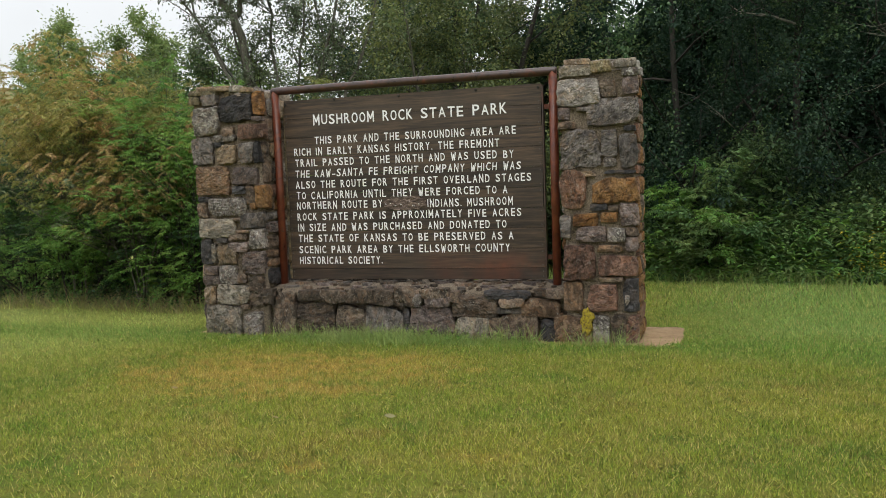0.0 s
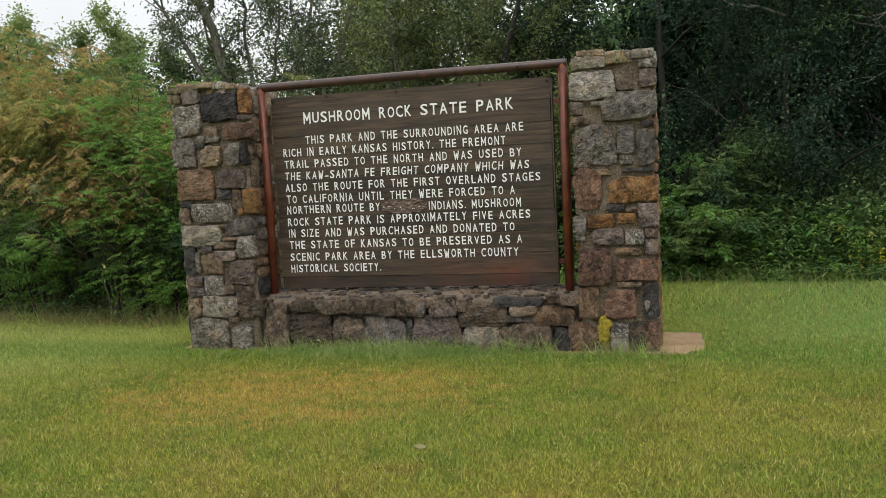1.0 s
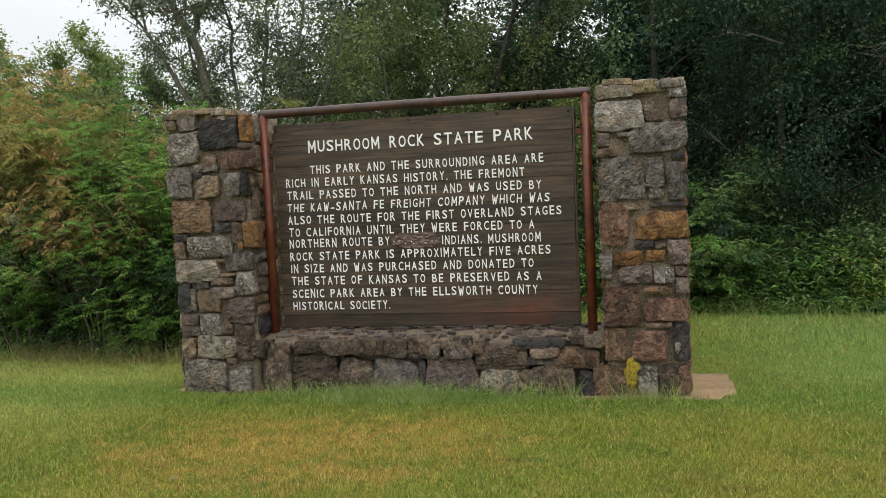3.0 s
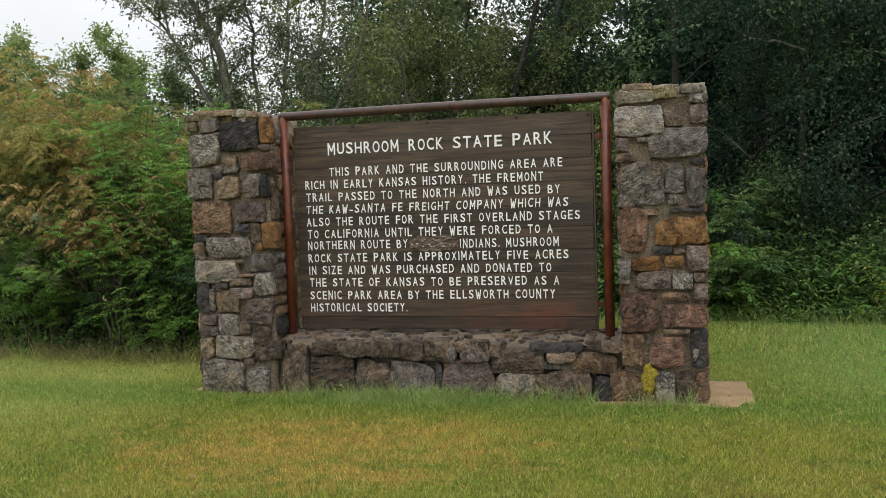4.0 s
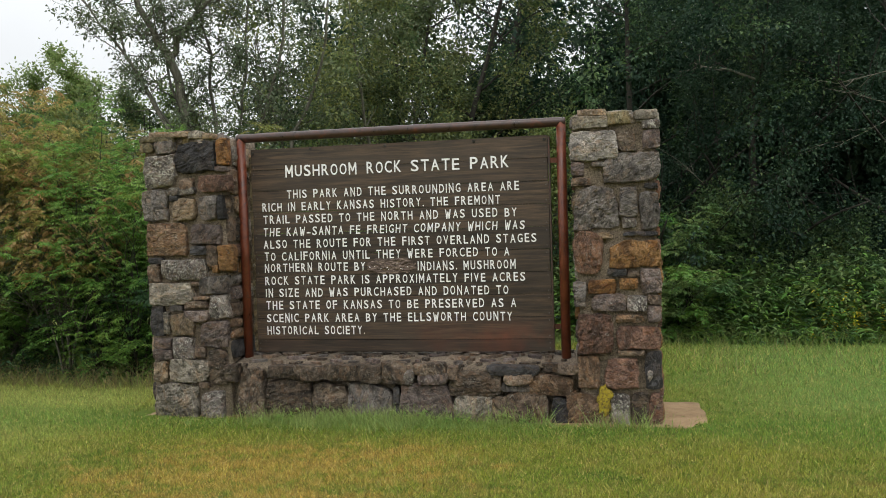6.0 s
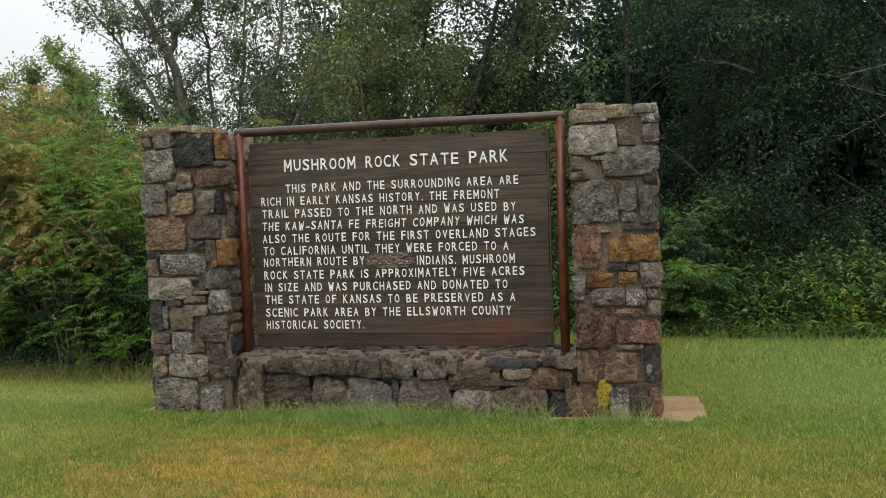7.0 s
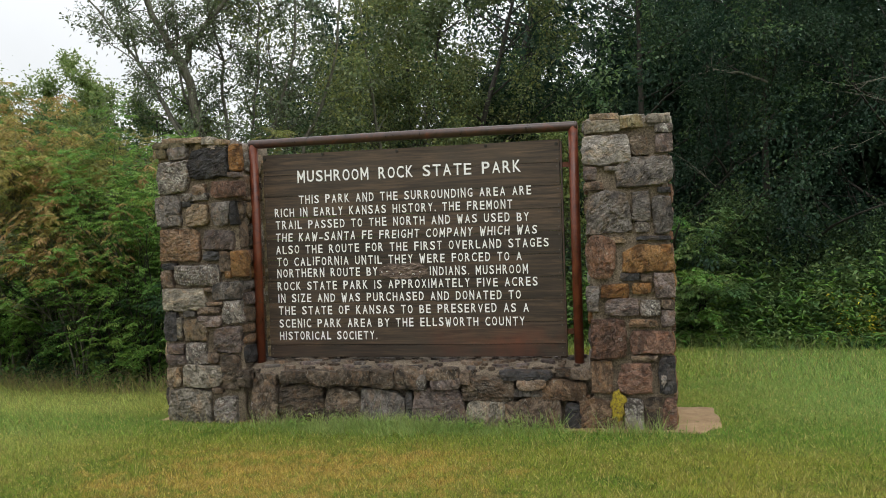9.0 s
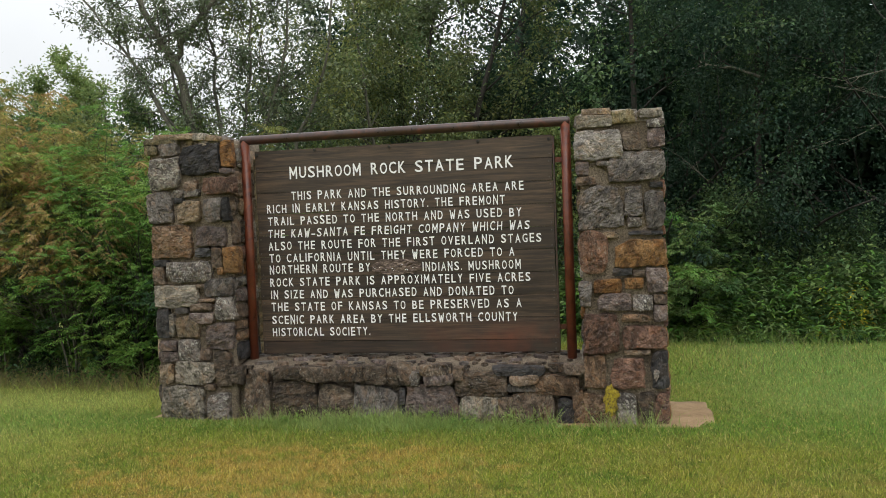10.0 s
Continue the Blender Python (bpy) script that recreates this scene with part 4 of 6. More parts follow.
lettering("MUSHROOM", 0.368, 0.978, 1.987, 0.092, gap=0.30)
lettering("ROCK", 1.063, 1.349, 1.987, 0.092, gap=0.30)
lettering("STATE", 1.428, 1.821, 1.987, 0.092, gap=0.30)
lettering("PARK", 1.906, 2.213, 1.987, 0.092, gap=0.30)
lettering("THIS PARK AND THE SURROUNDING AREA ARE", 0.376, 2.287, 1.798, 0.069)
lettering("RICH IN EARLY KANSAS HISTORY. THE FREMONT", 0.158, 2.137, 1.696, 0.069)
lettering("TRAIL PASSED TO THE NORTH AND WAS USED BY", 0.164, 2.263, 1.594, 0.069)
lettering("THE KAW-SANTA FE FREIGHT COMPANY WHICH WAS", 0.158, 2.322, 1.492, 0.069, lean=0.13)
lettering("ALSO THE ROUTE FOR THE FIRST OVERLAND STAGES", 0.158, 2.411, 1.390, 0.069)
lettering("TO CALIFORNIA UNTIL THEY WERE FORCED TO A", 0.163, 2.198, 1.289, 0.069)
lettering("NORTHERN ROUTE BY", 0.160, 1.025, 1.195, 0.069)
lettering("INDIANS. MUSHROOM", 1.461, 2.244, 1.187, 0.069)
lettering("ROCK STATE PARK IS APPROXIMATELY FIVE ACRES", 0.160, 2.316, 1.089, 0.069)
lettering("IN SIZE AND WAS PURCHASED AND DONATED TO", 0.162, 2.181, 0.988, 0.069)
lettering("THE STATE OF KANSAS TO BE PRESERVED AS A", 0.163, 2.240, 0.886, 0.069)
lettering("SCENIC PARK AREA BY THE ELLSWORTH COUNTY", 0.164, 2.206, 0.780, 0.069)
lettering("HISTORICAL SOCIETY.", 0.165, 1.004, 0.678, 0.069)

# the strip behind each end of the board
bm = bmesh.new()
vs = box(bm, 0.030, 0.072, 0.064, 0.10, 0.50, 2.12)
for i in range(1, 30):
    bmesh.ops.bisect_plane(bm, geom=bm.verts[:] + bm.edges[:] + bm.faces[:], plane_co=(0, 0, 0.5 + 1.62 * i / 30), plane_no=(0, 0, 1))
for v in bm.verts:
    v.co.x += 0.007 * noise.noise(v.co * 9) + 0.005 * noise.noise(v.co * 31)
part("batten", bm, STONE["moss"], board, "weathered batten crusted with pale lichen")
bm = bmesh.new()
box(bm, 2.519, 2.531, 0.012, 0.075, 0.505, 2.165)
part("edge_iron", bm, RAIL, board, "dark rusted edge iron")

# dark bolts along the head of the board
for x, z in ((0.085, 2.145), (0.59, 2.162), (1.22, 2.155), (1.94, 2.158), (2.49, 2.145)):
    bm = bmesh.new()
    bmesh.ops.create_cone(bm, cap_ends=True, segments=12, radius1=0.013, radius2=0.010, depth=0.012, matrix=Matrix.Translation((x, 0.014, z)) @ Matrix.Rotation(radians(90), 4, "X"))
    part("bolt", bm, DARK_BARK, board, "dark rusted bolt head")

# the gouged place where a word was scraped away
bm = bmesh.new()
grid = {}
for i in range(41):
    for j in range(17):
        u, v = i / 40 * 2 - 1, j / 16 * 2 - 1
        x, z = 1.245 + u * 0.215, 1.188 + v * 0.066 + 0.022 * noise.noise(Vector((u * 3, v * 2, 1)))
        edge = max(abs(u), abs(v)) ** 4
        y = 0.0155 - (1 - edge) * (0.004 + 0.016 * max(-0.2, noise.noise(Vector((x * 30, z * 60, 2))))) + (0.012 if edge > 0.99 else 0)
        grid[i, j] = bm.verts.new((x + 0.02 * v * u, y, z))
for i in range(40):
    for j in range(16):
        u, v = (i + 0.5) / 20 - 1, (j + 0.5) / 8 - 1
        if abs(u) ** 3 + abs(v) ** 2.2 < 0.85 + 0.5 * noise.noise(Vector((u * 5, v * 2.5, 7))):
            bm.faces.new((grid[i, j], grid[i + 1, j], grid[i + 1, j + 1], grid[i, j + 1]))
bmesh.ops.delete(bm, geom=[v for v in bm.verts if not v.link_faces], context="VERTS")
part("gouged_patch", bm, RAW_WOOD, board, "pale splintered wood where a word was scraped off")
rnd = random.Random(9)
for k in range(14):
    if k % 3 == 1:
        continue
    bm = bmesh.new()
    x, z = 1.07 + 0.026 * k + rnd.uniform(-0.02, 0.02), 1.19 + rnd.uniform(-0.028, 0.026)
    t_ = rnd.uniform(0.0012, 0.004)
    vs = box(bm, x - rnd.uniform(0.002, 0.016), x + rnd.uniform(0.002, 0.012), 0.004, 0.010, z - t_, z + t_ * rnd.uniform(0.3, 1))
    bmesh.ops.rotate(bm, verts=vs, cent=(x, 0.006, z), matrix=Matrix.Rotation(rnd.uniform(-1, 1), 3, "Y"))
    part("paint_remnant", bm, LETTER, board, "fleck of leftover white paint")

# ---- plants ----
rng = np.random.default_rng(7)


def unit(a):
    return a / np.maximum(np.linalg.norm(a, axis=-1, keepdims=True), 1e-6)


def leaves(name, base, way, length, width, mat, fold=0.25, droop=0.25, fine=False):
    """Many oval leaves, each cupped a little and drooping to its tip."""
    n_ = len(base)
    way = unit(way)
    side = unit(np.cross(way, rng.normal(size=(n_, 3)) * 0.5 + np.array([0, 0, 1.0])))
    up = np.cross(side, way)
    L, W = np.asarray(length).reshape(-1, 1), np.asarray(width).reshape(-1, 1)
    if not fine:
        mid, tip = base + way * L * 0.48, base + way * L - np.array([0, 0, 1.0]) * L * droop
        v = np.stack([base, mid + side * W * 0.55 + up * W * fold, tip, mid - side * W * 0.55 + up * W * fold], 1).reshape(-1, 3)
        k = np.arange(n_)[:, None] * 4
        return tri_mesh(name, v, np.concatenate([k + np.array([[0, 1, 2]]), k + np.array([[0, 2, 3]])], 1).reshape(-1, 3), mat)
    sag = np.array([0, 0, 1.0]) * L * droop
    lo, hi = base + way * L * 0.28 - sag * 0.08, base + way * L * 0.68 - sag * 0.45
    a1, c1 = lo + side * W * 0.46 + up * W * fold, lo - side * W * 0.46 + up * W * fold
    a2, c2 = hi + side * W * 0.40 + up * W * fold, hi - side * W * 0.40 + up * W * fold
    tip = base + way * L - sag
    v = np.stack([base, a1, a2, tip, c2, c1], 1).reshape(-1, 3)
    k = np.arange(n_)[:, None] * 6
    t = np.concatenate([k + np.array([q]) for q in ([0, 1, 5], [1, 2, 4], [1, 4, 5], [2, 3, 4])], 1).reshape(-1, 3)
    return tri_mesh(name, v, t, mat)


def pinnate(roots, ways, length, pairs, leaf_l, leaf_w, sag=0.5):
    """Places and directions of the leaflets of feathered leaves that arch from their roots."""
    n_ = len(roots)
    ways = unit(ways)
    side = unit(np.cross(ways, np.array([0, 0, 1.0]) + 0.25 * rng.normal(size=(n_, 3))))
    bases, dirs, ls, ws = [], [], [], []
    for i in range(pairs):
        s = (i + 1.2) / (pairs + 0.6)
        at = roots + ways * (length * s)[:, None] - np.array([0, 0, 1.0]) * (length * sag * s * s)[:, None]
        fwd = unit(ways - np.array([0, 0, 1.0]) * (2 * sag * s))
        size = 0.55 + 0.75 * math.sin(math.pi * min(1, 0.18 + 0.78 * s))
        for sg in (-1, 1):
            bases.append(at)
            dirs.append(side * sg + fwd * 0.55 + rng.normal(size=(n_, 3)) * 0.16 - np.array([0, 0, 0.18]))
            ls.append(leaf_l * size * rng.uniform(0.8, 1.2, n_))
            ws.append(leaf_w * size * rng.uniform(0.8, 1.2, n_))
    return np.concatenate(bases), np.concatenate(dirs), np.concatenate(ls), np.concatenate(ws)


def grow(start, way, length, radius, depth, spread, rnd, lift=0.25, kids=(3, 5), bend=0.12, stop=0):
    """A branch and its branches: lists of (points, radii) and the twigs that carry leaves."""
    wood, twigs = [], []
    pts, d = [Vector(start)], Vector(way).normalized()
    steps = 6
    for i in range(steps):
        d = (d + Vector((rnd.gauss(0, bend), rnd.gauss(0, bend), rnd.gauss(0, bend) + lift * 0.06))).normalized()
        pts.append(pts[-1] + d * (length / steps))
    radii = [radius * (1 - 0.72 * i / steps) for i in range(steps + 1)]
    wood.append((pts, radii))
    if depth <= stop:
        twigs.append(pts)
        return wood, twigs
    for k in range(rnd.randint(*kids)):
        f = rnd.uniform(0.3, 1.0)
        i = min(steps - 1, int(f * steps))
        p = pts[i].lerp(pts[i + 1], f * steps - i)
        e = (pts[i + 1] - pts[i]).normalized()
        out = (e + Vector((rnd.gauss(0, spread), rnd.gauss(0, spread), rnd.gauss(0, spread * 0.6) + lift))).normalized()
        a, b_ = grow(p, out, length * rnd.uniform(0.5, 0.78), max(0.004, radii[i] * 0.6), depth - 1, spread, rnd, lift, kids, bend, stop)
        wood += a
        twigs += b_
    if depth == 1:
        twigs.append(pts[2:])
    return wood, twigs


def wood_mesh(name, wood, mat, thin=0.0):
    verts, faces = [], []
    for pts, radii in wood:
        if radii[0] < thin:
            continue
        v, f = tube(pts, radii, 8 if radii[0] > 0.03 else 3)
        o = len(verts)
        verts += v
        faces += [tuple(i + o for i in q) for q in f]
    return mesh_of(name, verts, faces, mat, True)


def twig_points(twigs, per, scatter):
    """Leaf roots and directions scattered along twigs."""
    segs = np.array([[tuple(a), tuple(b_)] for t in twigs for a, b_ in zip(t, t[1:])])
    k = rng.integers(0, len(segs), int(per * len(twigs)))
    f = rng.random((len(k), 1))
    at = segs[k, 0] * (1 - f) + segs[k, 1] * f
    along = unit(segs[k, 1] - segs[k, 0])
    off = rng.normal(size=at.shape)
    return at + off * scatter * rng.random((len(k), 1)), unit(along * 0.5 + unit(off) * 0.9 + np.array([0, 0, -0.1]))


def tree(at, height, spread, radius, mats, label, seed, per=60, leaf=(0.07, 0.035), scatter=0.14, stems=1, lean=(0, 0), clear=0.25, bark=None, kids=(3, 5), depth=3, group="", name="tree", lift=0.25, fine=False):
    """A tree: stems that fork into limbs and twigs, and a crown of single leaves."""
    rnd = random.Random(seed)
    x, y = at
    z = float(gz(np.array(x), np.array(y)))
    into = thing(name, (x, y, z), label, "tree" if name != "shrub" else "shrub", group)
    wood, twigs = [], []
    for s in range(stems):
        a = 2 * math.pi * (s + rnd.random() * 0.6) / stems
        tilt = 0.0 if stems == 1 else rnd.uniform(0.12, 0.45)
        d = Vector((lean[0] + math.cos(a) * tilt, lean[1] + math.sin(a) * tilt, 1)).normalized()
        hh = height * rnd.uniform(0.72, 0.85)
        pts = [Vector((x, y, z - 0.1))]
        for i in range(9):
            d = (d + Vector((rnd.gauss(0, 0.05), rnd.gauss(0, 0.05), 0.03))).normalized()
            pts.append(pts[-1] + d * hh / 9)
        radii = [radius * (1 - 0.8 * (i / 9) ** 0.9) for i in range(10)]
        wood.append((pts, radii))
        n_limb = int(13 / (stems ** 0.5)) + 2
        for k in range(n_limb):
            f = clear + (0.98 - clear) * (k + rnd.random()) / n_limb
            i = min(8, int(f * 9))
            p = pts[i].lerp(pts[i + 1], f * 9 - i)
            b_ = 2 * math.pi * rnd.random()
            out = Vector((math.cos(b_), math.sin(b_), lift + rnd.uniform(0.0, 0.6)))
            w, t = grow(p, out, spread * (1.15 - 0.65 * f) * rnd.uniform(0.55, 0.85), radii[i] * 0.5, depth - 1, 0.55, rnd, lift, kids)
            wood += w
            twigs += t
        twigs.append(pts[6:])
    under(new("trunk", wood_mesh("trunk", wood, bark or DARK_BARK, 0.0055 if fine else 0.010)), into)
    share = len(twigs) // len(mats) + 1
    rnd.shuffle(twigs)
    for k, m in enumerate(mats):
        tw = twigs[k * share:(k + 1) * share]
        if not tw:
            continue
        b0, d0 = twig_points(tw, per, scatter)
        nn = len(b0)
        under(new("crown", leaves("crown", b0, d0, leaf[0] * rng.uniform(0.6, 1.25, nn), leaf[1] * rng.uniform(0.6, 1.25, nn), m, fine=fine)), into)
    return into


def sumac(at, height, spread, mats, label, seed, fronds=500, reach=0.42, leaf=(0.085, 0.022), stems=7, low=0.25, name="sumac_shrub", group="", sag=0.45, gap=None, bark=None):
    """A shrub of many forked stems with feathered leaves arching off their ends."""
    rnd = random.Random(seed)
    x, y = at
    z = float(gz(np.array(x), np.array(y)))
    into = thing(name, (x, y, z), label, "shrub", group)
    wood, twigs = [], []
    for s in range(stems):
        a = 2 * math.pi * (s + rnd.random()) / stems
        r = spread * rnd.uniform(0.05, 0.3)
        out = Vector((math.cos(a) * spread * rnd.uniform(0.2, 0.75), math.sin(a) * spread * rnd.uniform(0.2, 0.75), height * rnd.uniform(0.75, 1.0)))
        w, t = grow((x + math.cos(a) * r, y + math.sin(a) * r, z - 0.05), out, out.length * 0.72, 0.022, 2, 0.5, rnd, 0.15, (3, 5), 0.10)
        under(new("stem", wood_mesh("stem", w, bark or DARK_BARK)), into)
        twigs += t
    allp = np.array([tuple(p) for t in twigs for p in t[1:]])
    keep = allp[allp[:, 2] > z + low * height]
    rng.shuffle(keep)
    # sprays gather in boughs with dark gaps between them
    gap = gap or (0.20 if height < 1.0 else 0.29) * (0.85 if spread < 0.5 else 1.0)
    boughs = []
    for p in keep:
        if all(abs(p[0] - q[0]) + abs(p[1] - q[1]) + 1.3 * abs(p[2] - q[2]) > 1.45 * gap for q in boughs):
            boughs.append(p)
    boughs = np.array(boughs)
    wave = np.sin(boughs[:, 0] * 3.0 + seed) + np.sin(boughs[:, 2] * 4.4 + 1.7 * seed) + rng.normal(0, 0.5, len(boughs))
    rank = np.argsort(np.argsort(wave)) * len(mats) // len(boughs)
    per = int(0.95 * fronds / len(boughs))
    for q, m in enumerate(mats):
        own = boughs[rank == q]
        if not len(own):
            continue
        nn = len(own) * per
        centre = np.repeat(own, per, 0)
        size = np.repeat(rng.uniform(0.65, 1.2, len(own)), per)
        roots = centre + rng.normal(size=(nn, 3)) * np.array([0.07, 0.07, 0.045])
        away = unit((centre - np.array([x, y, 0])) * np.array([1, 1, 0.0]))
        a = rng.uniform(0, 2 * math.pi, nn)
        out = np.stack([np.cos(a), np.sin(a), rng.uniform(-0.15, 0.75, nn)], 1) + 0.6 * away
        b0, d0, ls, ws = pinnate(roots, out, 0.72 * reach * size * rng.uniform(0.5, 1.15, nn), 9, 0.74 * leaf[0], 0.78 * leaf[1], sag * 0.75)
        under(new("foliage", leaves("foliage", b0, d0, ls, ws, m, 0.12, 0.2)), into)
    return into


def weeds(name, label, x0, x1, y0, y1, h0, h1, count, mats, leaf, seed, kind="stuff", group=""):
    """Low leafy growth along the wood's edge: stalks with leaves all the way up."""
    r = np.random.default_rng(seed)
    x, y = r.uniform(x0, x1, count), r.uniform(y0, y1, count)
    z = gz(x, y)
    hgt = r.uniform(h0, h1, count) * (0.55 + 0.45 * np.clip((y - y0) / (y1 - y0), 0, 1))
    per = 16
    lean_ = r.normal(size=(count, 2)) * 0.18
    f = r.uniform(0.05, 1.0, (count, per))
    bx = (x[:, None] + lean_[:, :1] * f * hgt[:, None]).ravel()
    by = (y[:, None] + lean_[:, 1:] * f * hgt[:, None]).ravel()
    bz = (z[:, None] + f * hgt[:, None]).ravel()
    b0 = np.stack([bx, by, bz], 1)
    a = r.uniform(0, 2 * math.pi, len(b0))
    d0 = np.stack([np.cos(a), np.sin(a), r.normal(0.15, 0.35, len(b0))], 1)
    pick = np.repeat(r.integers(0, len(mats), count), per)
    into = thing(name, ((x0 + x1) / 2, (y0 + y1) / 2, float(gz(np.array((x0 + x1) / 2), np.array((y0 + y1) / 2)))), label, "plants", group, kind)
    for k, m in enumerate(mats):
        s = pick == k
        nn = int(s.sum())
        under(new("foliage", leaves("foliage", b0[s], d0[s], leaf[0] * r.uniform(0.5, 1.3, nn), leaf[1] * r.uniform(0.5, 1.3, nn), m, 0.15, 0.3)), into)
    return into


def blades(name, x, y, h, w, mat, lean=0.35):
    """Grass blades, one leaning sliver each."""
    n_ = len(x)
    z = gz(x, y)
    a = rng.uniform(0, 2 * math.pi, n_)
    s = np.stack([np.cos(a), np.sin(a), np.zeros(n_)], 1) * (w / 2)[:, None]
    o = rng.normal(size=(n_, 2)) * (lean * h)[:, None]
    base = np.stack([x, y, z - 0.004], 1)
    tip = base + np.stack([o[:, 0], o[:, 1], h * rng.uniform(0.75, 1.0, n_)], 1)
    v = np.stack([base - s, base + s, tip], 1).reshape(-1, 3)
    t = np.arange(3 * n_).reshape(-1, 3)
    return tri_mesh(name, v, t, mat)


# woods behind and beside the sign
WOODS = "trees of the wood"
LBL_DARK = "tall broadleaf tree with dense dark green foliage"
LBL_MID = "slender broadleaf tree with mid-green foliage"
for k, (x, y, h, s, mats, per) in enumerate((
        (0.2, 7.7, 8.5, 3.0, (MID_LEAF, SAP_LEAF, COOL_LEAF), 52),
        (3.4, 7.2, 8.5, 3.2, (SHADED_LEAF, COOL_LEAF), 58),
        (5.2, 7.6, 9.0, 3.6, (SHADED_LEAF, SHADED_LEAF), 50),
        (7.4, 7.4, 9.0, 3.6, (SHADED_LEAF, SHADED_LEAF), 50),
        (9.8, 8.2, 9.0, 3.6, (SHADED_LEAF, SHADED_LEAF), 46),
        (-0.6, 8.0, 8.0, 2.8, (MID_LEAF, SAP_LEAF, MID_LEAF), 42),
        (4.2, 10.4, 10.0, 3.6, (SHADED_LEAF, SHADED_LEAF), 44),
        (6.2, 10.6, 11.0, 4.0, (SHADED_LEAF, SHADED_LEAF), 50),
        (11.0, 11.2, 11.0, 4.0, (SHADED_LEAF, SHADED_LEAF), 46),
        (1.6, 9.2, 5.2, 2.5, (SHADED_LEAF, COOL_LEAF), 56))):
    tree((x, y), h, s, 0.085, mats, LBL_DARK if mats[-1] is SHADED_LEAF else LBL_MID, 40 + k, per=int(per * 1.1), leaf=(0.062, 0.038) if mats[0] is SHADED_LEAF else (0.064, 0.039), scatter=0.14, clear=0.10, group=WOODS)

# rear rows close the wood: coarser, leaf colour darkened for shade, only glimpsed through the front trees
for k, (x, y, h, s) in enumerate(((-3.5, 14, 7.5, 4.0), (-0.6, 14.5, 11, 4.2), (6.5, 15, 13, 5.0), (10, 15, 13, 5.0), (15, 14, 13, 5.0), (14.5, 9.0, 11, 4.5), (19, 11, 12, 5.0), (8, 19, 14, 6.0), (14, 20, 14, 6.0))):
    tree((x, y), h, s, 0.18, (SHADED_LEAF, SHADED_LEAF), "tall tree deep in the wood, leaves darkened for shade", 70 + k, per=46, leaf=(0.15, 0.095), scatter=0.45, clear=0.04, group=WOODS)

tree((-0.9, 9.4), 8.2, 2.5, 0.10, (MID_LEAF, MID_LEAF), "slender broadleaf tree with mid-green foliage", 61, per=46, leaf=(0.10, 0.06), scatter=0.2, clear=0.1, group=WOODS)


